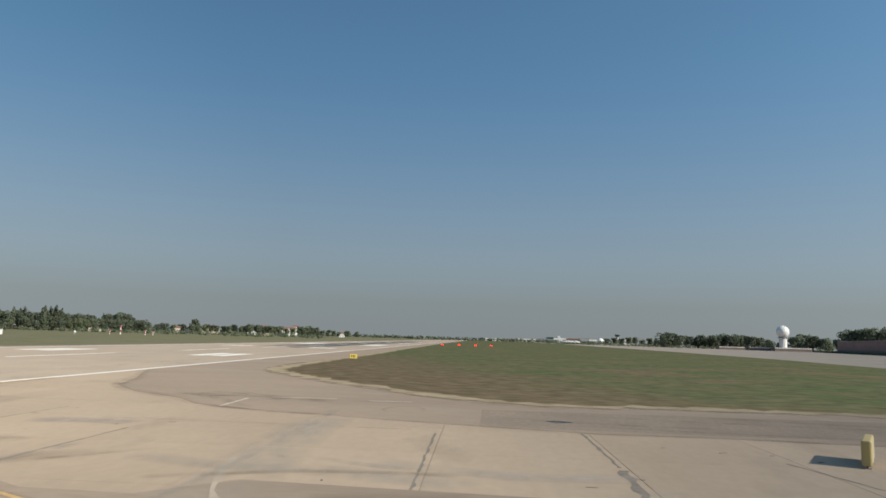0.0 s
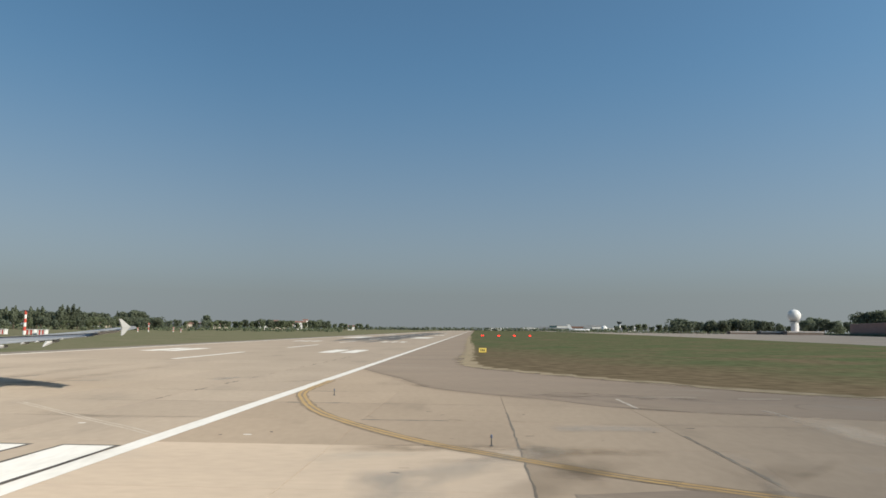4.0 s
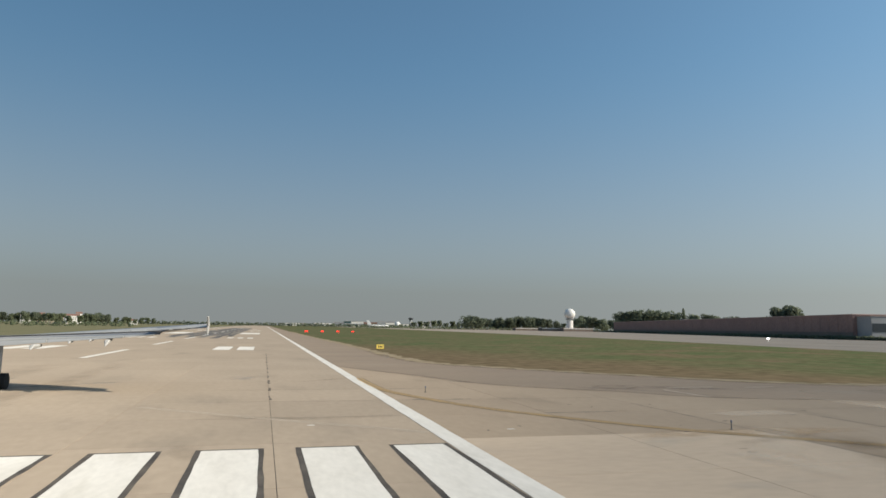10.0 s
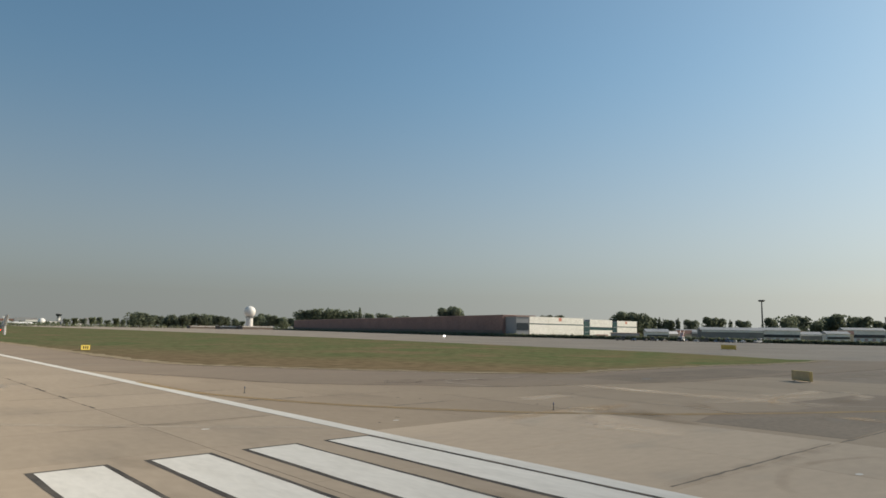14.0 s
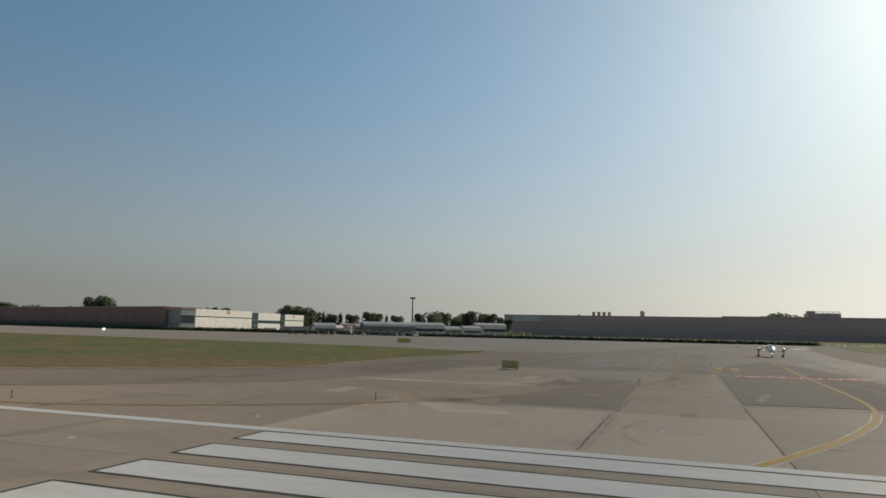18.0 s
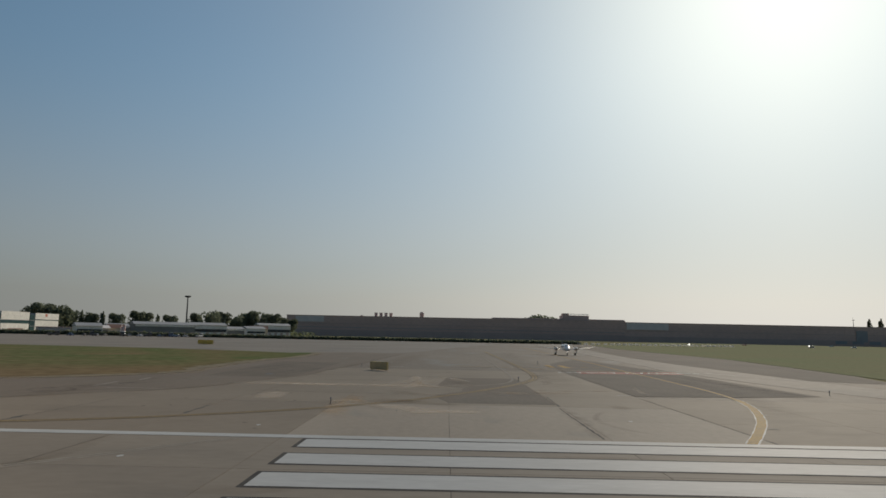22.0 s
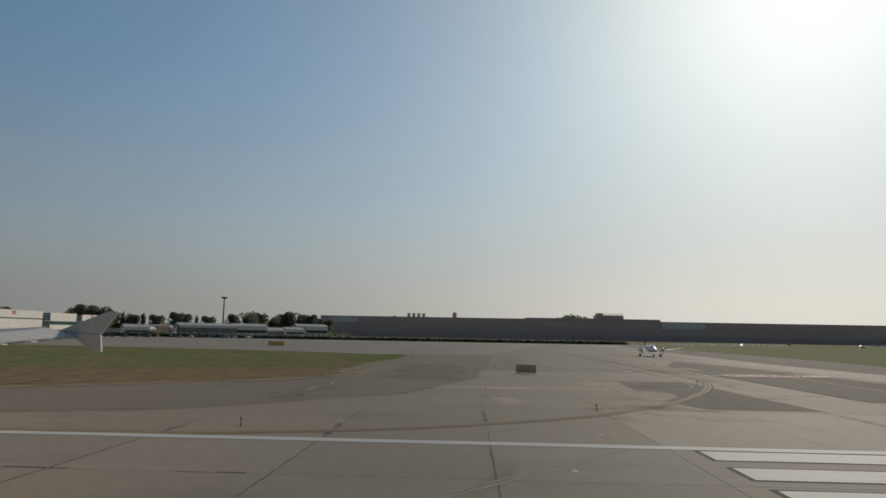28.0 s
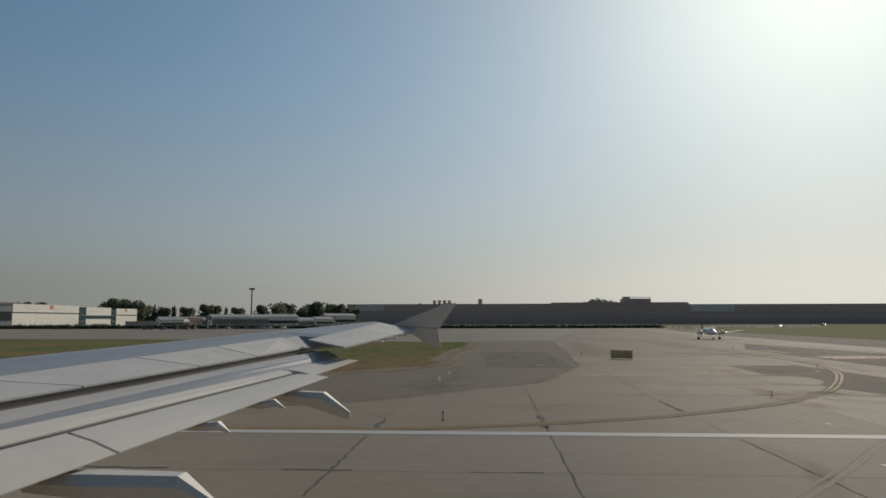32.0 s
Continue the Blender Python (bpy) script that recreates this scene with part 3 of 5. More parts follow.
for run, wide in ((LEAD_S[:bend + 1], 0.48), (LEAD_S[bend:], 0.34)):
    part("yellow_line", ribbon(run, wide, 0.015, ragged=0.03, rng=mr), M["paint_yellow"], lead)
OLD = smooth_line([(30.8, -1.5), (31.4, -4.5), (33.0, -8.5), (38.0, -12.2), (48.0, -13.6), (70.0, -13.9), (116.0, -14.0)])
part("old_line", ribbon(OLD, 0.26, 0.0135, ragged=0.08, rng=mr), M["paint_ghost"], lead)
for sh in (-0.15, 0.15):
    part("old_line", ribbon(smooth_line([(-0.2, 3.0), (-2.6, 5.0), (-5.1, 6.9), (-8.0, 9.3), (-14.0, 14.2)]), 0.15, 0.006, shift=sh, ragged=0.04, rng=mr), M["paint_dim"], lead)
part("hold_line", ribbon(smooth_line([(72.5, -7.0), (70.0, -14.0), (66.0, -25.0), (63.0, -36.0)]), 0.45, 0.014, ragged=0.05, rng=mr), M["paint_faded"], lead)
part("hold_line", ribbon(smooth_line([(73.8, -7.0), (71.3, -14.0), (67.3, -25.0), (64.3, -36.0)]), 0.3, 0.014, ragged=0.05, rng=mr), M["paint_yellow"], lead)
for k in range(6):
    part("hold_dash", ribbon(smooth_line([(78.0 - 0.34 * k, -20.0 - 1.8 * k), (77.7 - 0.34 * k, -21.0 - 1.8 * k)]), 0.5, 0.014), M["paint_yellow"], lead)
part("hold_line", ribbon(smooth_line([(75.0, -37.0), (60.0, -45.5), (47.0, -52.0)]), 0.5, 0.014, ragged=0.05, rng=mr), M["paint_faded"], lead)

# red mandatory marking with white words, meant for those who come from the apron
board = part("red_field", slab([(57.5, -23.4), (63.6, -24.0), (66.6, -38.6), (60.4, -37.9)], 0.014, 0.004), M["paint_red"], lead, "red field with white words")


def words(name, body, size, m, mat, parent):
    cu = bpy.data.curves.new(name, "FONT")
    cu.body, cu.size, cu.align_x, cu.align_y, cu.extrude = body, size, "CENTER", "CENTER", 0.002
    tmp = new(name, cu)
    me = bpy.data.meshes.new_from_object(tmp.evaluated_get(bpy.context.evaluated_depsgraph_get()))
    bpy.data.objects.remove(tmp)
    me.materials.append(mat)
    ob = new(name, me)
    ob.parent = parent
    ob.matrix_world = m
    return ob


words("lettering", "RUNWAY AHEAD", 2.6, pose(62.0, -31.0, 0.02, 0, 0, 101.5), M["paint_white"], board)


part("yellow_bar", slab([(74.0, -22.0), (82.9, -22.3), (82.6, -23.2), (73.8, -22.9)], 0.014, 0.003), M["paint_yellow"], lead)
part("yellow_bar", slab([(73.4, -24.0), (82.4, -24.4), (82.2, -25.4), (73.0, -25.1)], 0.014, 0.003), M["paint_yellow"], lead)
for x0, y0, x1, y1, w in ((65.3, -7.9, 66.4, -11.1, 0.5), (66.7, 2.2, 68.0, 0.0, 0.4), (25.8, -20.2, 25.9, -21.4, 0.35), (6.4, -23.4, 6.4, -24.0, 0.25), (13.3, -26.0, 13.3, -26.6, 0.25), (23.6, 15.4, 23.5, 21.0, 0.22), (24.8, 22.6, 29.5, 23.0, 0.2), (32.1, 22.2, 35.2, 22.5, 0.2)):
    part("paint_mark", ribbon(smooth_line([(x0, y0), ((x0 + x1) / 2, (y0 + y1) / 2), (x1, y1)], 0.5), w, 0.0145, ragged=0.03, rng=mr), M["paint_faded"], lead)


# soft deposits: rubbed-out paint, rubber, oil and dust, each with its own run
def deposit(pts, width, kind, parent, top, name="stain", step=0.8):
    line = smooth_line(pts, step) if len(pts) > 2 else [Vector((pts[0][0] + (pts[1][0] - pts[0][0]) * k / 8, pts[0][1] + (pts[1][1] - pts[0][1]) * k / 8, 0)) for k in range(9)]
    bm = ribbon(line, width, top)
    lay = bm.loops.layers.uv.new("along")
    bm.verts.ensure_lookup_table()
    row = {v: k // 2 for k, v in enumerate(bm.verts)}
    for f in bm.faces:
        for lo in f.loops:
            lo[lay].uv = (lo.vert.index % 2, row[lo.vert] / (len(line) - 1))
    return part(name, bm, M[kind], parent)


laid = []


def level(on_runway=False):
    """Each deposit lies a hair above the one before, on the runway under its paint."""
    laid.append(1)
    return 0.0008 + 0.00002 * len(laid) if on_runway else 0.0165 + 0.00006 * len(laid)


deposit([(31.4, 12.5), (31.5, 8.0), (31.6, 2.0), (32.0, -3.2), (32.1, -9.0)], 3.4, "smear_bleached", apron, level(), "worn_band")
def lay(*runs):
    for pts, w, kind in runs:
        deposit(pts, w, kind, apron if pts[0][0] > 0 else runway, level(pts[0][0] < 0))


lay(([(33.0, -0.6), (35.0, -1.6), (37.0, -2.3), (40.0, -3.0)], 0.9, "smear_pale"), ([(33.7, -2.9), (36.5, -3.9), (40.0, -4.6)], 2.2, "smear_pale"), ([(36, -1), (41, -3), (46, -2.5)], 1.6, "smear_pale"))
lay(([(22.5, -7.0), (23.3, -3.0), (23.6, 0.6)], 1.0, "smear_pale"), ([(30.5, 12.0), (31.2, 1.1), (30.9, -10.4)], 0.5, "smear_pale"), ([(31.0, 16.0), (31.2, 8.0), (31.4, 1.0)], 0.7, "smear_pale"))
lay(([(19.4, 21.7), (21.3, 20.7), (25.3, 15.6)], 1.2, "smear_dark"), ([(23.2, 15.6), (27.9, 13.2), (31.7, 13.4)], 0.8, "smear_dark"), ([(24.6, 21.6), (30.1, 21.5), (37.7, 22.2)], 0.9, "smear_dark"))
lay(([(40.5, 14.8), (47.0, 13.2), (55.0, 12.6)], 0.9, "smear_dark"), ([(44, 12.4), (52.0, 11.0), (62.0, 10.6)], 0.6, "smear_dark"), ([(47, 17.0), (56.0, 15.8), (66.0, 15.0)], 1.0, "smear_dark"), ([(52, 19.4), (62.0, 17.4), (76.0, 15.0)], 1.2, "smear_dark"))
lay(([(34.3, 15.3), (33.8, 17.2), (34.9, 19.2), (36.3, 18.4), (36.3, 16.2)], 0.35, "smear_dark"), ([(17.8, 22.0), (19.6, 24.6), (22.0, 25.6), (23.0, 24.0), (20.8, 22.0), (18.2, 22.6)], 0.5, "smear_dark"), ([(18.5, 23.4), (20.5, 23.8), (22.4, 24.6)], 1.4, "smear_dark"))
lay(([(8.0, 10.4), (8.5, 9.4), (9.0, 8.3)], 0.35, "smear_dark"), ([(12.3, 9.3), (13.3, 8.8)], 0.45, "smear_dark"), ([(15.6, 9.1), (16.4, 8.6)], 0.5, "smear_dark"), ([(25.0, 21.3), (26.2, 20.6)], 0.8, "smear_dark"))
lay(([(11.0, -2.3), (12.6, -1.9), (14.4, -1.4), (16.4, -0.7)], 0.9, "smear_dark"), ([(15.4, -0.6), (18.0, 0.4), (21.5, 0.6)], 1.6, "smear_sand"), ([(8.0, 0.2), (13.0, 0.8), (20.0, 0.9)], 1.8, "smear_sand"))
lay(([(16.5, 24.2), (19.5, 22.4), (24.5, 22.6), (31.0, 19.6)], 2.0, "smear_dark"), ([(18.5, 25.4), (24.0, 24.0), (29.0, 21.4)], 1.0, "smear_dark"))
lay(([(1.2, -13.5), (4.8, -13.6), (8.6, -13.8), (15.2, -13.7)], 1.1, "smear_dark"), ([(2.6, -17.2), (4.1, -15.8), (7.0, -14.8), (10.2, -15.0), (13.4, -16.2)], 0.5, "smear_brown"))
lay(([(50, -34.4), (40, -36.4), (26, -37.2)], 1.2, "smear_dark"), ([(66, -34.2), (48, -35.5), (22, -35.6)], 2.6, "smear_dark"), ([(151, -19.0), (149, -26), (147, -32)], 9.0, "smear_dark"))
lay(([(207, 12), (207.5, 30), (212, 54), (230, 80)], 3.4, "smear_brown"), ([(60, 4), (90, 2), (130, 0)], 6.0, "smear_brown"), ([(30, -17), (60, -19), (110, -20), (160, -22)], 5.0, "smear_dark"), ([(5, -24), (12, -27), (22, -30), (40, -32), (70, -33)], 3.4, "smear_dark"))
lay(([(-36, -40), (-31, -16), (-29, 10), (-29, 60)], 4.0, "smear_brown"), ([(-25, -40), (-23, -16), (-22, 20), (-23, 60)], 2.6, "smear_brown"))
# crumbled, dusty edges of the asphalt shoulder: sand beside the grass, dirt along the concrete
for line, sink, kind, w0, w1 in ((smooth_line(GRASS_EDGE[4:], 1.0), 1.1, "smear_sand", 1.6, 3.2), (smooth_line(STRIP_NEAR[1:], 1.0), 0.0, "smear_brown", 0.8, 2.2)):
    i = 0
    while i < len(line) - 8:
        n = mr.randrange(8, 18)
        run = line[i:i + n + 1]
        if len(run) > 3:
            d = (run[-1] - run[0]).normalized()
            deposit([(p.x - sink * abs(d.y), p.y - sink * abs(d.x)) for p in run[::3]], mr.uniform(w0, w1), kind, shoulder, level(), "edge_dust")
        i += n - 3
for k in range(70):
    x, y = mr.uniform(-44, 54), mr.uniform(-24, 40)
    if y > 50 - 0.9 * max(x, 0) - 14:
        continue
    a, ln = mr.choice((mr.uniform(-0.25, 0.25), mr.uniform(1.3, 1.8), mr.uniform(0.4, 1.0))), mr.uniform(2.0, 11.0)
    bend = mr.uniform(-0.12, 0.12) * ln
    pts = [(x - ln / 2 * math.cos(a), y - ln / 2 * math.sin(a)), (x - bend * math.sin(a), y + bend * math.cos(a)), (x + ln / 2 * math.cos(a), y + ln / 2 * math.sin(a))]
    wide, kind = mr.uniform(0.5, 3.2), mr.choice(("smear_brown", "smear_brown", "smear_sand", "smear_pale", "smear_pale"))
    if x < 0.6 or y < 14:
        deposit(pts, wide, kind, apron if x > 0.6 else runway, level(x < 0.6))


# cracks and repaired joints
def crack(pts, width, parent, top=0.004, kind="joint"):
    q = []
    for a, b in zip(pts, pts[1:]):
        n = max(2, int(math.dist(a, b) / 0.5))
        for k in range(n):
            q.append(Vector((a[0] + (b[0] - a[0]) * k / n + mr.uniform(-0.03, 0.03), a[1] + (b[1] - a[1]) * k / n + mr.uniform(-0.03, 0.03), 0)))
    part("crack", ribbon(q, width, top, ragged=width * 0.45, rng=mr), M[kind], parent)


for line, w in (([(-10, 16.2), (3, 16.2)], 0.07), ([(2.0, 16.2), (6.5, 16.25)], 0.3), ([(6.5, 16.2), (16, 16.2)], 0.06), ([(-10, 23.7), (1, 23.75)], 0.10), ([(1.2, 23.7), (5, 23.7)], 0.22),
                ([(-10.5, 8.7), (0, 8.75)], 0.06), ([(8, 8.7), (13, 8.8)], 0.16), ([(20, 8.4), (37, 8.0)], 0.06), ([(37.9, -14), (37.8, 7.5)], 0.10), ([(45.3, 9.4), (45.3, -1)], 0.12),
                ([(45.3, -1), (45.1, -5.5), (44.4, -9.5)], 0.3), ([(15.6, -7), (15.6, 13)], 0.08), ([(23.2, 5), (23.2, -5)], 0.10), ([(1.5, -13.5), (15.4, -13.6)], 0.09), ([(15.6, -13.8), (24, -14)], 0.12),
                ([(1.0, -21.3), (23, -21.4)], 0.08), ([(52.6, 2), (54.5, -6), (53.0, -11)], 0.14), ([(54.5, -6), (58, -7.5)], 0.1)):
    crack(line, w, apron if line[0][0] > 0.5 else runway, 0.0055)
for y in range(17, 84, 6):
    crack([(-6.85, y), (-6.85, y + mr.uniform(1.5, 4.5))], mr.choice((0.07, 0.11, 0.16)), runway, kind="tar")
for k in range(46):
    x, y = mr.uniform(2, 56), mr.uniform(-5, 18)
    if y < 16 - 0.2 * x:
        crack([(x, y), (x + mr.uniform(-0.9, 0.9), y + mr.uniform(-0.6, 0.6))], mr.uniform(0.05, 0.16), apron, kind="tar")
for x, y, r in ((44.7, 13.5, 0.8), (3.9, 3.3, 0.2), (-5.1, 5.9, 0.2), (8.4, -16.6, 0.2)):
    bm = bmesh.new()
    bmesh.ops.create_circle(bm, cap_ends=True, segments=14, radius=r, matrix=Matrix.LocRotScale((x, y, 0.012), None, (1, 0.55, 1)))
    part("drain_cover" if r > 0.5 else "paint_mark", bm, M["dark_metal"] if r > 0.5 else M["paint_white"], apron)


# ---- things beside the runway ----
def edge_light(x, y):
    t = thing("edge_light", (x, y, 0), "short dark taxiway edge light with a blue cap", "edge light", "edge lights")
    part("base_plate", rod(bmesh.new(), (0, 0, 0.0), (0, 0, 0.03), 0.09, 0.08, 14), M["dark_metal"], t)
    part("stem", rod(bmesh.new(), (0, 0, 0.03), (0, 0, 0.34), 0.026, 0.022, 10), M["dark_metal"], t)
    bm = rod(bmesh.new(), (0, 0, 0.33), (0, 0, 0.42), 0.05, 0.045, 12)
    ball(bm, (0, 0, 0.42), 0.045, (1, 1, 0.9), 12, 8)
    part("lens", bm, M["lamp_blue"], t, "blue lens")
    return t


first_light = edge_light(14.5, 1.5)
for x, y in ((4.0, 20.9), (41.2, -13.7), (66.5, 6.0), (30.0, -40.0), (88.0, -22.0), (14.0, -38.5)):
    copy_thing(first_light, pose(x, y, 0))


def sign_box(x, y, turn, width, height, label, face, depth=0.34, bars=0):
    t = thing("taxi_sign", (x, y, 0), label, "sign", "airfield signs", turn)
    part("cabinet", box(bmesh.new(), (-depth / 2, -width / 2, 0.12), (depth / 2, width / 2, height), 0.06), M["sign_yellow"] if bars else M["sign_tan"], t)
    for s in (-1, 1):
        part("face_panel", box(bmesh.new(), (s * depth / 2 - 0.02, -width / 2 + 0.07, 0.2), (s * depth / 2 + 0.015, width / 2 - 0.07, height - 0.07), 0.01), face, t)
        for k in range(bars):
            w = (width - 0.5) / max(bars, 1)
            y0 = -width / 2 + 0.25 + w * k + 0.1 * w
            part("lettering", box(bmesh.new(), (s * depth / 2 + s * 0.012, y0, 0.38), (s * depth / 2 + s * 0.022, y0 + 0.6 * w, height - 0.22)), M["paint_black"], t, "black bar of lettering")
    for s in (-1, 1):
        part("leg", rod(bmesh.new(), (0, s * (width / 2 - 0.25), 0), (0, s * (width / 2 - 0.25), 0.14), 0.05), M["dark_metal"], t)
        part("foot_plate", box(bmesh.new(), (-0.15, s * (width / 2 - 0.25) - 0.12, 0), (0.15, s * (width / 2 - 0.25) + 0.12, 0.02)), M["metal"], t)
    return t


# both faces carry the painted shade of the side away from the sun
sign_box(56.1, 2.5, -31, 2.7, 1.12, "yellow taxiway sign box, its faces toned olive for shade, on concrete", M["sign_shade"])
sign_box(15.2, 106.7, 80, 1.5, 1.05, "yellow lit taxiway sign with black lettering on grass", M["lit_yellow"], bars=3)
sign_box(192.0, 73.5, -25, 6.6, 1.5, "wide yellow airfield sign with a tan cabinet beside the taxiway", M["sign_yellow"])

for k in range(4):
    x = 18.0 + 10.2 * k
    t = thing("approach_light", (x, 392 + 6.0 * k, 0.03), "low approach slope light unit showing red on grass", "light unit", "approach slope lights")
    for lx in (-0.6, 0.6):
        part("leg", rod(bmesh.new(), (lx, 0, 0), (lx, 0, 0.6), 0.05), M["dark_metal"], t)
    part("housing", box(bmesh.new(), (-0.9, -0.5, 0.55), (0.9, 0.9, 1.05), 0.05), M["dark_metal"], t)
    for lx in (-0.42, 0.42):
        part("lens", rod(bmesh.new(), (lx, -0.52, 0.82), (lx, -0.62, 0.82), 0.3, 0.3, 16), M["red_light"], t, "glowing red lens")
for x, y in ((219, 237), (392, -157), (505, -292)):
    t = thing("lamp_post", (x, y, -0.02), "short white lamp post at the taxiway edge", "lamp post", "white lamps")
    part("post", rod(bmesh.new(), (0, 0, 0), (0, 0, 1.3), 0.12, 0.1), M["white_gloss"], t)
    part("lamp_head", ball(bmesh.new(), (0, 0, 1.7), 0.6, (1.2, 1.2, 0.8)), M["lit_white"], t, "bright white lamp head")
bz = random.Random(3)
for k in range(26):
    f = k / 25
    t = thing("barrier_block", (430 + 40 * f, -96 - 120 * f, -0.1), "white plastic barrier block on the grass edge", "barrier", "barrier row")
    part("block", box(bmesh.new(), (-0.6, -bz.uniform(1.0, 2.2), 0), (0.6, bz.uniform(0.8, 1.6), 1.2), 0.08), M["barrier_plastic"], t)


# ---- taxiing twin-propeller aircraft ----
def loft(bm, rings):
    """Skin over closed rings of equal length, with both ends capped."""
    vs = [[bm.verts.new(p) for p in r] for r in rings]
    n = len(rings[0])
    for a, b in zip(vs, vs[1:]):
        for k in range(n):
            bm.faces.new((a[k], a[(k + 1) % n], b[(k + 1) % n], b[k]))
    bm.faces.new(vs[0][::-1])
    bm.faces.new(vs[-1])
    bmesh.ops.recalc_face_normals(bm, faces=bm.faces)
    return bm


def ring_x(x, y, z, ry, rz, n=18):
    return [(x, y + ry * math.cos(2 * math.pi * k / n), z + rz * math.sin(2 * math.pi * k / n)) for k in range(n)]


def foil(le, te, z, thick, n=9):
    """An upright-free wing section in the x direction: le and te as (x, y)."""
    up, dn = [], []
    for k in range(n + 1):
        s = k / n
        x, y = le[0] + (te[0] - le[0]) * s, le[1] + (te[1] - le[1]) * s
        h = thick * (1.6 * math.sqrt(s) - 1.2 * s - 0.4 * s * s) if s else 0.0
        up.append((x, y, z + h))
        dn.append((x, y, z - 0.55 * h))
    return up + dn[1:-1][::-1]


def propeller_aircraft(x, y, turn):
    """Nose towards +x of its own."""
    t = thing("propeller_aircraft", (x, y, -0.012), "small white twin-propeller aircraft taxiing on its wheels", "aircraft", turn=turn)
    prof = ((6.2, 1.55, 0.06, 0.06), (5.8, 1.58, 0.34, 0.30), (4.9, 1.66, 0.60, 0.56), (3.9, 1.85, 0.74, 0.80), (3.0, 1.98, 0.78, 0.92), (0.5, 2.0, 0.78, 0.92),
            (-2.2, 2.05, 0.72, 0.84), (-4.5, 2.25, 0.45, 0.55), (-6.4, 2.45, 0.16, 0.2))
    fus = part("fuselage", loft(bmesh.new(), [ring_x(a, 0, b, c, d) for a, b, c, d in prof]), M["white_gloss"], t, smooth=True)
    part("windshield", loft(bmesh.new(), [ring_x(4.42, 0, 2.12, 0.36, 0.16), ring_x(3.95, 0, 2.35, 0.60, 0.30), ring_x(3.4, 0, 2.5, 0.6, 0.36)]), M["glass"], t, smooth=True)
    for s in (-1, 1):
        for k in range(5):
            part("cabin_window", ball(bmesh.new(), (2.4 - 0.95 * k, s * 0.76, 2.22), 0.2, (1, 0.25, 1.15), 12, 8), M["glass"], fus)
    for s in (-1, 1):
        w = part("wing", loft(bmesh.new(), [foil((1.3, s * 0.5), (-1.0, s * 0.5), 1.42, 0.2), foil((1.1, s * 2.7), (-0.9, s * 2.7), 1.62, 0.17), foil((0.35, s * 8.3), (-0.6, s * 8.3), 2.25, 0.08)]), M["white_gloss"], t, smooth=True)
        part("leading_edge", loft(bmesh.new(), [foil((1.16, s * 2.7), (0.9, s * 2.7), 1.63, 0.1), foil((0.38, s * 8.3), (0.2, s * 8.3), 2.25, 0.05)]), M["dark_metal"], w)
        part("nacelle", loft(bmesh.new(), [ring_x(2.9, s * 2.6, 1.75, 0.26, 0.3), ring_x(2.2, s * 2.6, 1.75, 0.42, 0.48), ring_x(0.2, s * 2.6, 1.68, 0.42, 0.45), ring_x(-1.6, s * 2.6, 1.62, 0.12, 0.12)]), M["white_gloss"], t, smooth=True)
        pr = part("spinner", loft(bmesh.new(), [ring_x(3.35, s * 2.6, 1.75, 0.03, 0.03), ring_x(3.15, s * 2.6, 1.75, 0.16, 0.16), ring_x(2.9, s * 2.6, 1.75, 0.22, 0.22)]), M["metal"], t, smooth=True)
        for k in range(3):
            a = 2 * math.pi * k / 3 + 0.4
            bm = bmesh.new()
            rod(bm, (3.02, s * 2.6 + 0.15 * math.cos(a), 1.75 + 0.15 * math.sin(a)), (3.02, s * 2.6 + 1.2 * math.cos(a), 1.75 + 1.2 * math.sin(a)), 0.09, 0.05, 6)
            part("blade", bm, M["dark_metal"], pr)
        part("tailplane", loft(bmesh.new(), [foil((-5.2, s * 0.12), (-6.5, s * 0.12), 2.5, 0.08), foil((-5.9, s * 2.7), (-6.7, s * 2.7), 2.75, 0.05)]), M["white_gloss"], t)
    bm = bmesh.new()
    rings = [[(a - 0.9 * (h - 2.5), 0.07 * q, h) for a, q in ((-4.4 - 0.1 * (h - 2.5), 0), (-5.2, 1), (-6.5 + 0.35 * (h - 2.5), 0), (-5.2, -1))] for h in (2.5, 3.7)]
    part("fin", loft(bm, rings), M["navy"], t, "dark blue fin")
    for gx, gy in ((3.6, 0.0), (-0.1, 2.6), (-0.1, -2.6)):
        g = part("gear_leg", rod(bmesh.new(), (gx, gy, 0.3), (gx, gy, 1.5), 0.07), M["metal"], t)
        for dy in ((0.0,) if not gy else (-0.14, 0.14)):
            bm = bmesh.new()
            rod(bm, (gx, gy + dy - 0.09, 0.3), (gx, gy + dy + 0.09, 0.3), 0.3, 0.3, 18)
            part("wheel", bm, M["tyre"], g)
    part("landing_light", ball(bmesh.new(), (3.7, 0, 1.0), 0.12), M["lit_white"], t, "lit landing light")
    return t


propeller_aircraft(149.0, -37.5, 178)


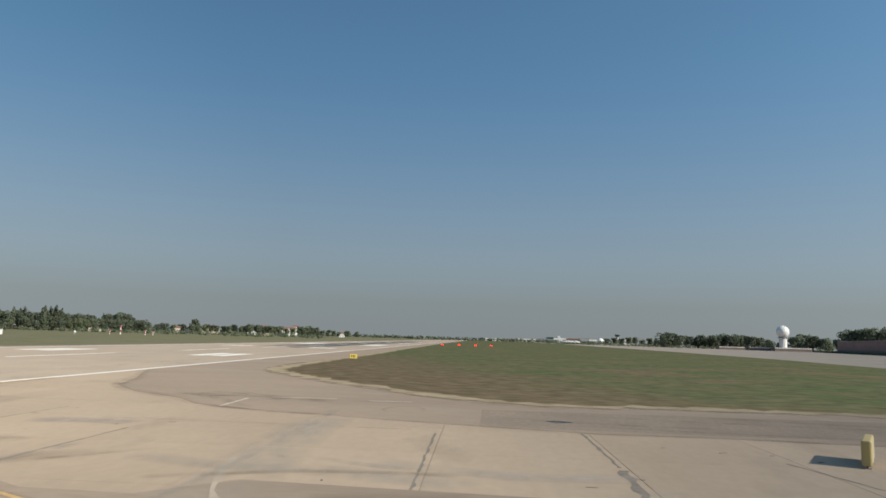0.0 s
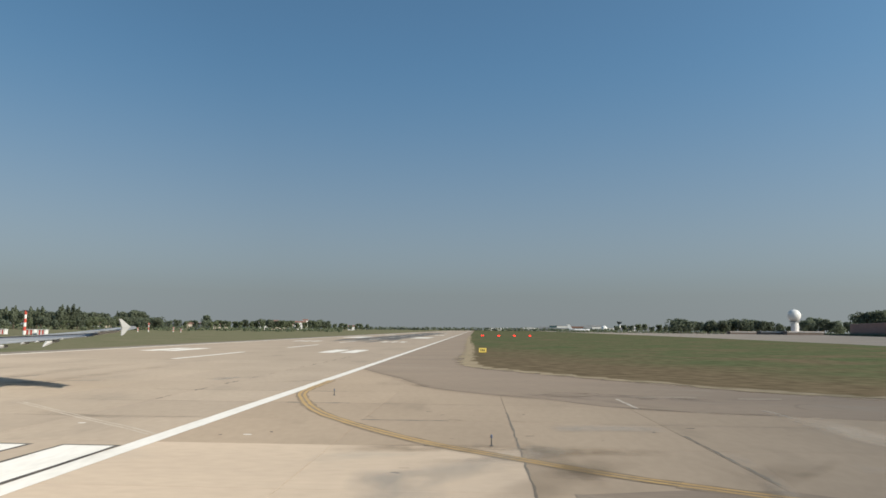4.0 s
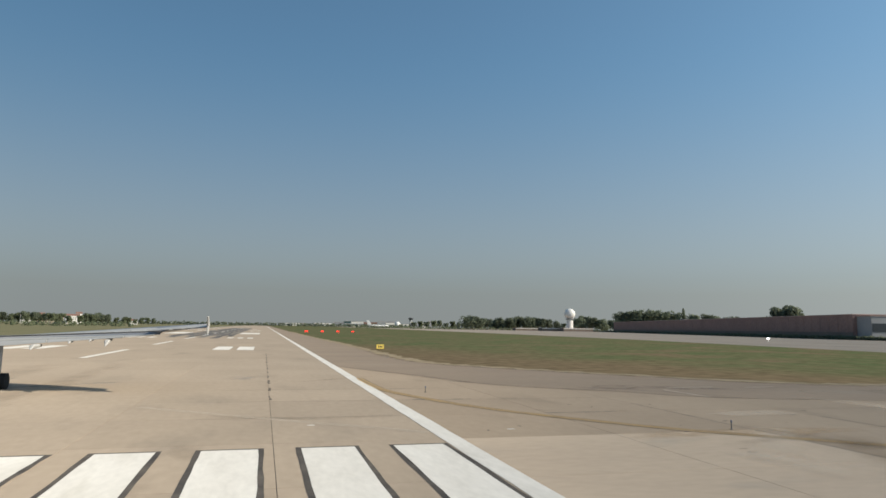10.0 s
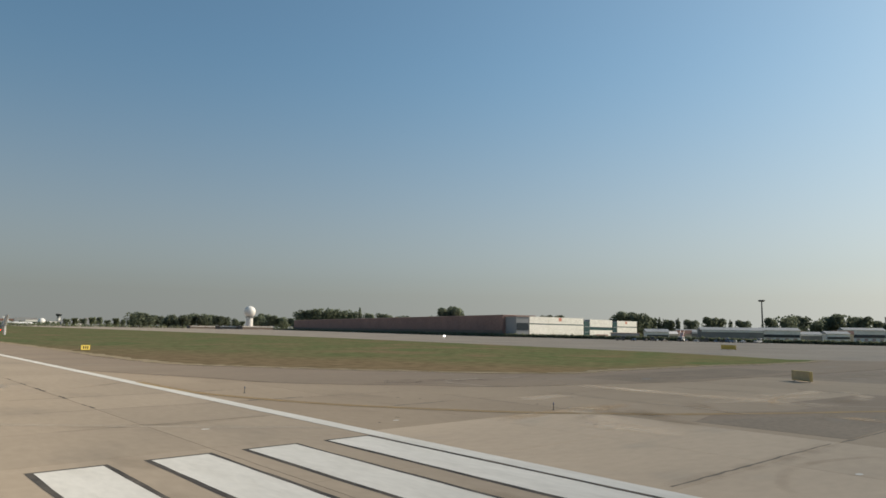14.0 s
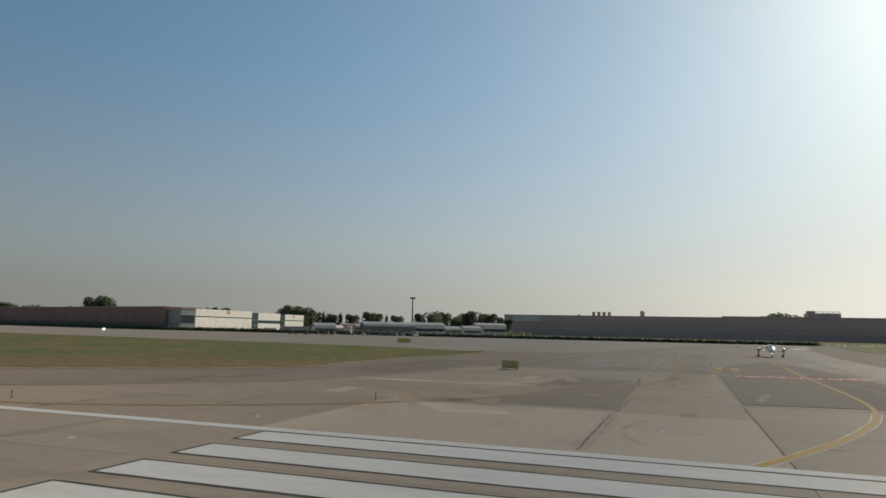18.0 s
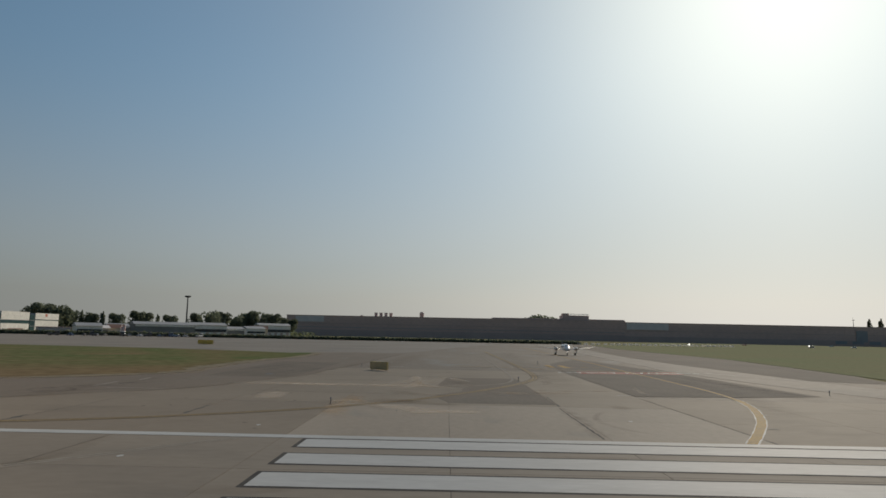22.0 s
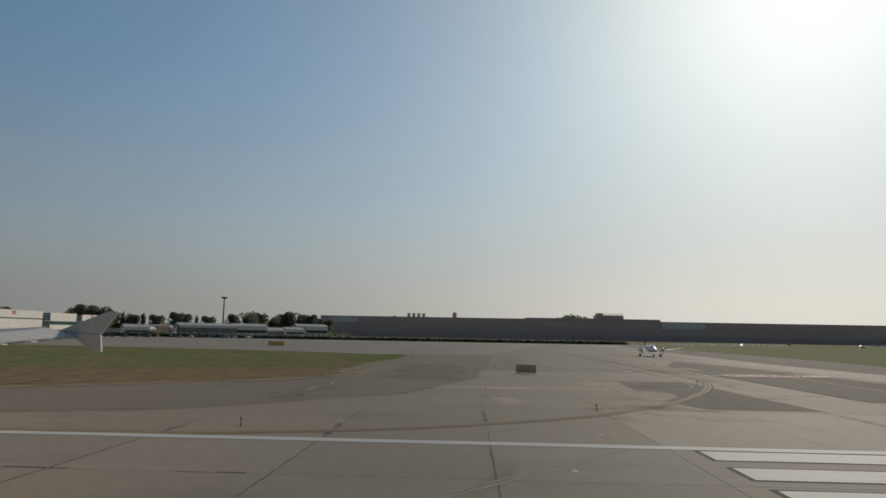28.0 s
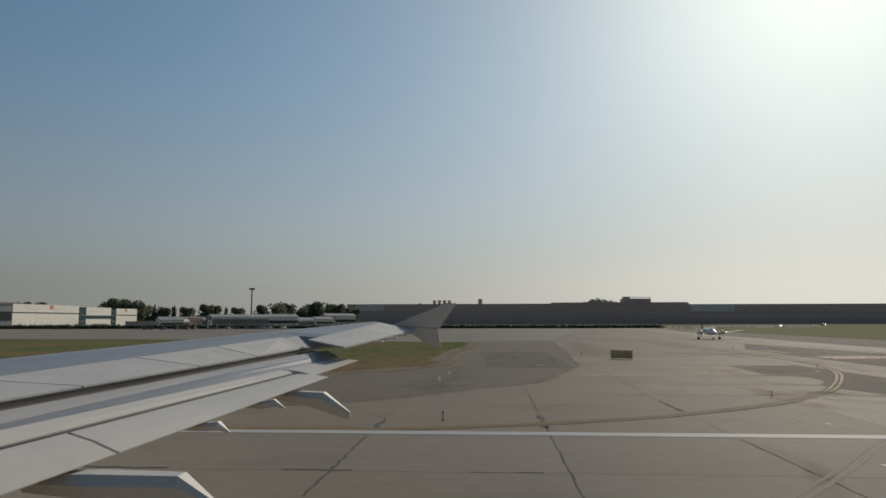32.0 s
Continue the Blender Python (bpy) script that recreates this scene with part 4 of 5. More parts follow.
# ---- trees ----
def crown(rng, lobes, count, leaf):
    """Many small leaf clumps spread over uneven lobes (centre, radii)."""
    verts, faces = [], []
    for _ in range(count):
        c, r = lobes[rng.randrange(len(lobes))]
        d = Vector((rng.gauss(0, 1), rng.gauss(0, 1), rng.gauss(0, 1))).normalized()
        k = rng.uniform(0.72, 1.05)
        p = Vector((c[0] + d.x * r[0] * k, c[1] + d.y * r[1] * k, c[2] + d.z * r[2] * k))
        n = (d + 0.45 * Vector((rng.gauss(0, 1), rng.gauss(0, 1), rng.gauss(0, 1)))).normalized()
        a = n.cross(Vector((rng.gauss(0, 1), rng.gauss(0, 1), rng.gauss(0, 1)))).normalized()
        b = n.cross(a)
        s = leaf * rng.uniform(0.6, 1.3)
        i = len(verts)
        for u, v in ((-1, -0.5), (0.1, -0.9), (1, 0.1), (0.3, 0.9), (-0.7, 0.7)):
            verts.append(p + a * u * s + b * v * s)
        faces.append((i, i + 1, i + 2, i + 3, i + 4))
    me = bpy.data.meshes.new("crown")
    me.from_pydata(verts, [], faces)
    return me


def tree(name, seed, height, spread, lobes, count, leaf, mat, label, place):
    rng = random.Random(seed)
    t = thing(name, place, label, "tree", "airfield trees")
    bm = bmesh.new()
    bole = height * 0.3
    rod(bm, (0, 0, -0.1), (0.2, 0.1, bole), height * 0.028, height * 0.018, 9)
    rod(bm, (0.2, 0.1, bole), (0.1, 0.3, height * 0.7), height * 0.018, height * 0.006, 8)
    for k in range(7):
        a = k * 2.4 + seed
        z = bole * 0.8 + height * 0.05 * k
        rod(bm, (0.15, 0.1, z), (0.15 + math.cos(a) * spread * 0.65, 0.1 + math.sin(a) * spread * 0.65, z + height * 0.16), height * 0.009, height * 0.003, 6)
    part("trunk", bm, M["bark"], t)
    made = []
    for _ in range(lobes):
        a, q = rng.uniform(0, 6.28), rng.uniform(0, 0.62)
        z = rng.uniform(0.34, 0.84)
        w = spread * (0.5 if 0.4 < z < 0.75 else 0.36) * rng.uniform(0.7, 1.15)
        made.append(((math.cos(a) * q * spread, math.sin(a) * q * spread, z * height), (w, w, w * rng.uniform(0.7, 1.1) if height < 3 * spread else height * 0.14)))
    me = crown(rng, made, count, leaf)
    me.materials.append(mat)
    c = new("crown", me)
    c.parent = t
    t["reach"] = max(v.co.z for v in me.vertices)
    return t


ROUND = tree("round_tree", 3, 15.0, 7.0, 15, 1500, 0.62, M["leaf"], "broad dark green tree beyond the airfield", (-560, 1010, -0.12))
WIDE = tree("wide_tree", 5, 13.0, 9.0, 18, 1700, 0.66, M["leaf"], "wide spreading dark green tree beyond the airfield", (472, 500, -0.12))
POPLAR = tree("poplar_tree", 8, 24.0, 3.2, 16, 1300, 0.6, M["leaf"], "tall narrow poplar in a row beyond the airfield", (-520, 822, -0.12))
LIGHT = tree("light_tree", 11, 12.0, 5.5, 13, 1200, 0.58, M["leaf_light"], "lighter green leafy tree beyond the airfield", (-585, 1060, -0.12))


def plant(proto, x, y, k=1.0, turn=0.0, kz=None):
    c = copy_thing(proto, pose(x, y, -0.12, 0, 0, turn))
    c.scale = (k, k, kz or k)
    return c


tr = random.Random(21)


def at(az, d, x0=10.0, y0=-25.0):
    return x0 + d * math.sin(radians(az)), y0 + d * math.cos(radians(az))


def plant_to(proto, az, el, d, x0, y0, wide=1.0):
    """A tree whose top stands el degrees over the horizon, seen from (x0, y0)."""
    k = (4.8 + d * math.tan(radians(el + (0.2 if az < 0 else 0.1)))) / (proto["reach"])
    plant(proto, *at(az, d, x0, y0), k * wide, tr.uniform(0, 360), k)


# western edge: poplars, woods and lone trees
W0 = (16.0, -25.5)
for az, el in ((-41.5, 1.2), (-41.0, 1.1), (-40.6, 1.3), (-40.0, 1.15), (-39.4, 1.0), (-37.25, 1.14), (-36.8, 1.0), (-35.95, 1.13), (-35.44, 1.21), (-34.45, 1.17), (-34.0, 1.1), (-33.72, 1.21), (-32.5, 1.36), (-32.1, 1.3), (-31.75, 1.42), (-31.4, 1.2)):
    plant_to(POPLAR, az, el, 940 + tr.uniform(-15, 15), *W0, 1.15)
plant_to(POPLAR, -28.72, 0.95, 1120, *W0, 0.9)
az = -43.0
while az < -25.8:
    plant_to(tr.choice((ROUND, LIGHT, WIDE)), az, (0.85 if az < -31 else 0.5) + tr.uniform(-0.1, 0.1), 980 + tr.uniform(-30, 60), *W0)
    az += tr.uniform(0.42, 0.7)
az = -43.0
while az < -28:
    plant_to(tr.choice((LIGHT, ROUND)), az, 0.28 + tr.uniform(-0.15, 0.15), 860 + tr.uniform(-20, 20), *W0)
    az += tr.uniform(0.5, 0.9)
for az, el in ((-30.5, 0.78), (-30.1, 0.86), (-29.7, 0.74), (-28.1, 0.92), (-27.65, 1.06), (-27.2, 0.95), (-26.9, 0.7)):
    plant_to(ROUND, az, el, 1100, *W0)
az = -25.6
while az < -9.0:
    plant_to(tr.choice((ROUND, LIGHT, LIGHT)), az, 0.32 + tr.uniform(-0.1, 0.12) - max(0, az + 14) * 0.05, 1250 + tr.uniform(-60, 160), *W0)
    az += tr.uniform(0.3, 0.62)
for az, el in ((-22.2, 0.74), (-17.9, 0.5), (-17.4, 0.46), (-16.6, 0.4), (-13.9, 0.45), (-13.3, 0.5), (-12.7, 0.4)):
    plant_to(ROUND, az, el, 1300, *W0)
# eastern side: trees between and behind the halls
E0 = (5.0, -26.0)
for az, el in ((16.5, 0.9), (16.95, 0.98), (17.6, 0.8), (18.3, 0.71), (19.0, 0.75), (19.4, 0.83), (20.1, 0.85), (20.7, 0.96), (21.4, 0.85), (22.0, 0.94), (22.7, 0.8), (23.3, 0.75), (24.1, 0.6), (25.9, 0.9), (26.4, 1.05), (27.0, 0.9), (27.8, 0.81), (28.5, 0.7)):
    plant_to(tr.choice((ROUND, WIDE)), az, el, 1480 + tr.uniform(-40, 40), *E0)
for k in range(30):
    plant_to(tr.choice((ROUND, LIGHT)), 12.0 + 0.55 * k, 0.38 + tr.uniform(-0.12, 0.12), 1530 + tr.uniform(-30, 30), *E0)
E1 = (-15.4, -25.0)
for az, el in ((29.9, 1.3), (30.4, 1.45), (30.9, 1.57), (31.5, 1.6), (32.2, 1.65), (32.9, 1.58), (33.6, 1.54), (34.3, 1.4), (35.6, 1.3), (36.7, 1.32), (37.4, 1.2), (38.2, 1.11), (39.2, 1.1), (41.0, 1.12)):
    plant_to(WIDE, az, el, 1390 if az < 36 else 1150, *E1, 0.75)
plant_to(POPLAR, 34.9, 1.72, 1390, *E1)
for az, el, d in ((42.2, 1.86, 730), (42.7, 1.98, 735), (43.2, 1.86, 728), (50.6, 1.36, 720), (51.6, 1.35, 720)):
    plant_to(ROUND, az, el, d, *E1, 0.85)
E2 = (-17.6, -24.0)
for az, el in ((56.6, 1.55), (57.15, 1.7), (57.7, 1.65), (58.1, 1.6), (58.6, 1.4), (59.3, 1.25), (60.5, 1.12), (62.3, 1.1), (63.8, 1.33), (64.3, 1.2), (66.1, 1.09), (68.1, 1.28), (69.1, 1.4), (69.6, 1.52), (70.1, 1.45), (71.1, 1.15), (72.0, 1.5), (72.4, 1.6),
               (73.5, 1.52), (74.0, 1.4), (74.9, 1.1), (75.6, 1.0)):
    plant_to(tr.choice((ROUND, WIDE, ROUND)), az, el, 830 + tr.uniform(-30, 30), *E2, 0.9)
for k in range(34):
    plant_to(tr.choice((LIGHT, ROUND)), 58.6 + 0.52 * k, 0.34 + tr.uniform(-0.16, 0.16), 880 + tr.uniform(-30, 30), *E2)
for az, el in ((59.9, 1.25), (61.3, 1.2), (65.2, 1.1)):
    plant_to(POPLAR, az, el, 840, *E2)
E3 = (-29.7, -2.7)
for az, el in ((122.1, 1.66), (122.8, 1.68), (123.4, 1.63), (124.1, 1.7)):
    plant_to(POPLAR, az, el, 1340, *E3)

# far woods all round the horizon and the dark hedge behind the taxiway, uncountable
wr = random.Random(2)


def woods(name, places, leaf, mat, label, category):
    verts, faces = [], []
    for x, y, z, r, n in places:
        for _ in range(n):
            d = Vector((wr.gauss(0, 1), wr.gauss(0, 1), wr.gauss(0, 0.8))).normalized() * r * wr.uniform(0.5, 1.05)
            p = Vector((x, y, max(z + d.z, 0.3))) + Vector((d.x, d.y, 0))
            a = Vector((wr.gauss(0, 1), wr.gauss(0, 1), wr.gauss(0, 1))).normalized()
            b = a.cross(Vector((wr.gauss(0, 1), wr.gauss(0, 1), wr.gauss(0, 1)))).normalized()
            s = leaf * wr.uniform(0.6, 1.3)
            i = len(verts)
            verts += [p - a * s, p - b * s, p + a * s, p + b * s]
            faces.append((i, i + 1, i + 2, i + 3))
    me = bpy.data.meshes.new(name)
    me.from_pydata(verts, [], faces)
    me.materials.append(mat)
    return tagged(new(name, me), label, category, kind="stuff")


far = []
for k in range(330):
    az = -46 + 62 * k / 330 + wr.uniform(-0.1, 0.1)
    d = 2300 + wr.uniform(-150, 250)
    far.append((*at(az, d), 4.0, wr.uniform(5, 9), 16))
woods("far_woods", far, 3.2, M["leaf"], "low distant line of dark green trees", "trees")
scrub = []
for k in range(150):
    az = -42 + 31 * k / 150
    scrub.append((*at(az, 800 + wr.uniform(-40, 260)), 1.8, wr.uniform(2.5, 4.5), 22))
for k in range(170):
    scrub.append((*at(7 + 23.5 * k / 170, 1450 + wr.uniform(-40, 40)), 2.4, wr.uniform(3.0, 5.5), 20))
for k in range(120):
    scrub.append((*at(57 + 20 * k / 120, 800 + wr.uniform(-20, 40)), 2.0, wr.uniform(2.5, 4.5), 20))
woods("scrub", scrub, 1.1, M["leaf_light"], "scrub and bushes along the airfield boundary", "bushes")
hedge = []
HEDGE = [(428.0, -96.0), (414.0, -40.0), (410.0, 60.0), (408.0, 120.0), (404.0, 168.0), (396.0, 250.0), (397.0, 362.0), (412.0, 440.0), (490.0, 702.0), (612.0, 1112.0), (640.0, 1250.0), (690.0, 1480.0), (760.0, 1900.0)]
for (xa, ya), (xb, yb) in zip(HEDGE, HEDGE[1:]):
    n = int(math.dist((xa, ya), (xb, yb)) / 1.5)
    for k in range(n):
        tall = 0.8 if ya < 160 else 1.0
        hedge.append((xa + (xb - xa) * k / n + 3, ya + (yb - ya) * k / n, tall, 1.7 * tall, 42))
woods("hedge", hedge, 0.85, M["leaf"], "long dark hedge behind the taxiway", "hedge")


# ---- buildings ----
def front_of(x0, y0, x1, y1):
    """Length and turn of a front that runs from (x0, y0) to (x1, y1)."""
    L = math.dist((x0, y0), (x1, y1))
    turn = math.degrees(math.atan2(y1 - y0, x1 - x0))
    return L, turn


def hall(name, a, b, depth, height, mat, label, ribs=0, base=None, roof=True, bands=()):
    """A long hall: front from a to b; its own x along the front, y away from the viewer."""
    L, turn = front_of(*a, *b)
    t = thing(name, (*a, -0.12), label, "building", turn=turn)
    low = M["brick_base"] if mat is M["brick_hall"] else M["dark_base"]
    w = part("wall", box(bmesh.new(), (0, 0, 0), (L, depth, height), 0.15), mat, t)
    if roof:
        part("roof_edge", box(bmesh.new(), (-0.4, -0.4, height), (L + 0.4, depth, height + 0.5), 0.08), M["dark_base"], t)
    # band added for the dark hedge line along the hall's foot
    if base:
        part("plinth", box(bmesh.new(), (0, -0.5, 0), (L, 0.0, base), 0.05), low, t)
    for k in range(ribs):
        x = L * (k + 0.5) / ribs
        part("pilaster", box(bmesh.new(), (x - 0.35, -0.16, 0), (x + 0.35, -0.003, height - 0.4), 0.05), mat, w)
    for z0, z1, m in bands:
        part("band", box(bmesh.new(), (0.5, -0.3, z0), (L - 0.5, -0.003, z1), 0.03), m, t)
    return t, L


brown, L = hall("brick_hall", (632, 1120), (411, 374), 34, 18.5, M["brick_hall"], "very long low hall with dull red-brown walls", ribs=60, base=5.5)
part("roof_vent", box(bmesh.new(), (L * 0.45, 14, 18.5), (L * 0.46, 20, 20.5), 0.2), M["roof_grey"], brown)


def panelled(name, a, b, depth, height, label, cols, z_band, thin=False):
    """A white-clad hangar block with separate wall panels, a dark ribbon window and a square red emblem."""
    L, turn = front_of(*a, *b)
    t = thing(name, (*a, -0.12), label, "hangar", "white hangars", turn)
    part("body", box(bmesh.new(), (0, 0.25, 0), (L, depth, height - 0.3), 0.1), M["panel_grey"], t)
    rows = 5
    for i in range(cols):
        for j in range(rows):
            z0, z1 = height * j / rows, height * (j + 1) / rows
            if j == z_band:
                if not thin:
                    continue
                z0 += 0.36 * height / rows
            part("panel", box(bmesh.new(), (L * i / cols + 0.02, 0, z0 + 0.02), (L * (i + 1) / cols - 0.02, 0.24, z1 - 0.02), 0.02), M["white_wall"], t)
    part("ribbon_window", box(bmesh.new(), (0.4, 0.1, height * z_band / rows + 0.4), (L - 0.4, 0.24, height * (z_band + 1) / rows - 0.4)), M["glass_green"], t)
    for s in (0,) if thin else (0, 1):
        part("window_border", box(bmesh.new(), (0.1, 0.02, height * (z_band + s) / rows + (-0.04 if s else 0.02)), (L - 0.1, 0.24, height * (z_band + s) / rows + (0.02 if s else 0.4))), M["white_wall"], t)
    return t, L


def mix_at(a, b, f):
    return a[0] + (b[0] - a[0]) * f, a[1] + (b[1] - a[1]) * f


FA, FB = (421, 352), (584, 350)
h1, L = panelled("hangar", mix_at(FA, FB, 0.0), mix_at(FA, FB, 0.46), 40, 17.6, "white panelled hangar with a dark window band and red emblem", 12, 3, True)
part("emblem", box(bmesh.new(), (L * 0.52, -0.06, 14.3), (L * 0.52 + 4.2, 0.0, 17.2)), M["emblem_red"], h1, "square red emblem")
part("door", box(bmesh.new(), (L * 0.55, -0.04, 0), (L * 0.55 + 1.2, 0.02, 2.6)), M["dark_base"], h1)
h2, L = panelled("hangar", mix_at(FA, FB, 0.52), mix_at(FA, FB, 0.74), 34, 17.0, "white panelled office block with a wide green glass band", 6, 2)
part("entrance", box(bmesh.new(), (L * 0.25, -0.05, 0), (L * 0.8, 0.02, 3.2)), M["brick_hall"], h2)
h3, L = panelled("hangar", mix_at(FA, FB, 0.79), mix_at(FA, FB, 1.0), 34, 16.6, "smaller white panelled hangar with a red emblem", 6, 3, True)
part("emblem", box(bmesh.new(), (L * 0.4, -0.06, 13.6), (L * 0.4 + 3.2, 0.0, 16.2)), M["emblem_red"], h3, "square red emblem")
for f0, f1 in ((0.465, 0.518), (0.745, 0.787)):
    hall("glass_link", mix_at(FA, FB, f0), mix_at(FA, FB, f1), 26, 15.0, M["glass_green"], "dark green glazed link between white hangars", roof=False, bands=((5.0, 5.4, M["panel_grey"]), (10.0, 10.4, M["panel_grey"])))
hall("stair_tower", (408.5, 356), (420.5, 352.2), 30, 17.0, M["panel_grey"], "grey clad stair tower beside the white hangar", bands=((6.0, 12.0, M["glass"]),))
hall("tank_wall", (404, 258), (420, 246), 5, 4.6, M["panel_grey"], "low grey-blue container store behind the taxiway")

# low sheds, offices and houses between the halls
for az, d, w, h, m in ((60.4, 560, 16, 8.0, "white_wall"), (61.3, 600, 12, 6.5, "cream_wall"), (62.6, 640, 16, 8.5, "roof_grey"), (65.9, 620, 46, 10.5, "roof_grey"),
                       (69.3, 640, 28, 11.0, "white_wall"), (71.3, 660, 16, 8.0, "roof_grey"), (73.0, 700, 18, 9.0, "white_wall"), (74.6, 760, 34, 13.0, "white_wall")):
    x, y = at(az, d, -20, -18)
    a = (x - 0.35 * w, y + 0.42 * w)
    b = (x + 0.35 * w, y - 0.42 * w)
    h -= 1.8
    t, L = hall("shed", a, b, 14, h, M[m], "low airport shed with a grey pitched roof among trees", roof=False, bands=((h * 0.35, h * 0.62, M["glass"]),) if m != "roof_grey" else ((h * 0.8, h * 0.97, M["white_wall"]),))
    bm = loft(bmesh.new(), [[(x2, -0.7, h), (x2, 14.7, h), (x2, 7.0, h + 2.4)] for x2 in (-0.5, L + 0.5)])
    part("roof", bm, M["panel_grey"] if m == "roof_grey" else M["panel_pale"] if m == "cream_wall" else M["panel_grey"], t)
    for k in range(max(1, int(L / 7))):
        part("door", box(bmesh.new(), (4 + 7 * k, -0.36, 0), (7 + 7 * k, -0.31, h * 0.3)), M["dark_base"], t)

# the long dark hall to the east with the raised block, chimneys and tree tops behind its roof
HX = 940.0
long_a, L = hall("long_hall", (HX, 226), (HX, -262), 70, 29.0, M["hazed_cladding"], "huge long dark hall seen against the light", ribs=44, base=9.0, bands=((17.5, 18.3, M["dark_base"]), (12.5, 13.0, M["panel_grey"])))
part("wall_panel", box(bmesh.new(), (13, -0.7, 20.0), (54, -0.36, 28.4), 0.05), M["panel_pale"], long_a, "pale grey wall panel")
part("raised_roof", box(bmesh.new(), (298, 4, 29.0), (488, 50, 31.2), 0.2), M["hazed_cladding"], long_a)
part("roof_block", box(bmesh.new(), (400, 10, 31.2), (438, 40, 36.6), 0.2), M["hazed_cladding"], long_a)
part("roof_block", box(bmesh.new(), (400, 10, 36.6), (409, 24, 39.4), 0.2), M["hazed_cladding"], long_a)
for k in range(5):
    part("roof_rail", rod(bmesh.new(), (412 + 6 * k, 12, 36.6), (412 + 6 * k, 12, 38.4), 0.25), M["panel_grey"], long_a)
part("roof_rail", box(bmesh.new(), (410, 11.8, 38.2), (438, 12.4, 38.8)), M["panel_grey"], long_a)
for k in range(4):
    y = 100.5 - 7.4 * k
    t = thing("chimney", (HX + 34, y, 28.8), "squat dark chimney on the long hall's roof", "chimney", "roof chimneys")
    part("shaft", rod(bmesh.new(), (0, 0, 0), (0, 0, 6.0 if k < 3 else 5.6), 2.4, 2.2, 16), M["hazed_cladding"], t)
    part("cap", rod(bmesh.new(), (0, 0, 5.8), (0, 0, 6.8), 2.7, 2.5, 16), M["dark_base"], t)
t = thing("roof_tank", (HX + 34, 122, 28.8), "low dark vent on the long hall's roof", "vent")
part("shaft", rod(bmesh.new(), (0, 0, 0), (0, 0, 2.6), 2.4, 1.6, 14), M["hazed_cladding"], t)
# poplar top over the roofline, built as a tank-like shaft and cap
t = thing("water_tower", (HX + 30, 32, 28.8), "rounded dark form on the long hall's roof, standing for a poplar top", "tank")
part("shaft", rod(bmesh.new(), (0, 0, 0), (0, 0, 6.2), 2.9, 3.3, 16), M["hazed_cladding"], t)
part("cap", ball(bmesh.new(), (0, 0, 6.2), 3.4, (1, 1, 0.9)), M["hazed_cladding"], t, smooth=True)
for y, k in ((-122, 1.9), (-131, 2.1), (-140, 2.0), (-150, 1.9), (-158, 1.7)):
    plant(WIDE, HX + 120, y * 1.12, k * 1.35, 40 * k)
long_b, L = hall("long_hall", (HX, -262), (HX, -960), 70, 27.6, M["hazed_cladding"], "lower wing of the long dark hall", ribs=50, base=8.0, bands=((15.5, 16.2, M["dark_base"]),))
part("wall_panel", box(bmesh.new(), (2, -0.7, 17.5), (62, -0.36, 27.0), 0.05), M["panel_pale"], long_b, "pale grey wall panel")
part("wall_panel", box(bmesh.new(), (330, -0.7, 6), (346, -0.36, 22), 0.05), M["panel_grey"], long_b, "greenish glazed panel")
for k in range(16):
    part("window", box(bmesh.new(), (300 + 24 * k, -0.62, 3.0), (316 + 24 * k, -0.3, 7.0), 0.03), M["panel_grey"], long_b)

# apron mast with lamp crown
t = thing("floodlight_mast", (845, 334, -0.12), "tall dark floodlight mast with a crown of lamps", "mast")
part("pole", rod(bmesh.new(), (0, 0, 0), (0, 0, 47.4), 1.15, 0.7, 14), M["dark_metal"], t)
part("crown_ring", rod(bmesh.new(), (0, 0, 46.7), (0, 0, 47.8), 2.6, 3.0, 16), M["dark_metal"], t)
for k in range(8):
    a = k * math.pi / 4
    part("floodlight", box(bmesh.new(), (3.0 * math.cos(a) - 0.8, 3.0 * math.sin(a) - 0.9, 47.2), (3.0 * math.cos(a) + 0.8, 3.0 * math.sin(a) + 0.9, 49.0), 0.15), M["dark_metal"], t)
t = thing("lattice_mast", (HX + 60, -625, 27), "thin antenna mast above the long hall", "mast")
part("pole", rod(bmesh.new(), (0, 0, 0), (0, 0, 16), 0.5, 0.2), M["dark_metal"], t)
part("crossbar", rod(bmesh.new(), (0, -2.5, 12), (0, 2.5, 12), 0.3), M["dark_metal"], t)

# radar dome on its tower
t = thing("radar_dome", (578, 1196, -0.12), "large white radar dome on a concrete tower", "radome")
part("tower", rod(bmesh.new(), (0, 0, 0), (0, 0, 22), 6.6, 6.2, 16), M["white_wall"], t)
for k in range(6):
    a = k * math.pi / 3
    part("strut", rod(bmesh.new(), (3.4 * math.cos(a), 3.4 * math.sin(a), 15), (7.2 * math.cos(a), 7.2 * math.sin(a), 24.5), 0.5, 0.4), M["metal"], t)
part("platform", rod(bmesh.new(), (0, 0, 23.2), (0, 0, 24.6), 8.2, 8.2, 24), M["roof_grey"], t)
bm = bmesh.new()
bmesh.ops.create_icosphere(bm, subdivisions=4, radius=10.8, matrix=Matrix.Translation((0, 0, 34.2)))
part("dome", bm, M["radome_skin"], t, smooth=True)
bm = bmesh.new()
bmesh.ops.create_icosphere(bm, subdivisions=2, radius=10.9, matrix=Matrix.Translation((0, 0, 34.2)))
bmesh.ops.wireframe(bm, faces=bm.faces, thickness=0.16, use_even_offset=True)
part("seam", bm, M["white_wall"], t, "raised panel seams")

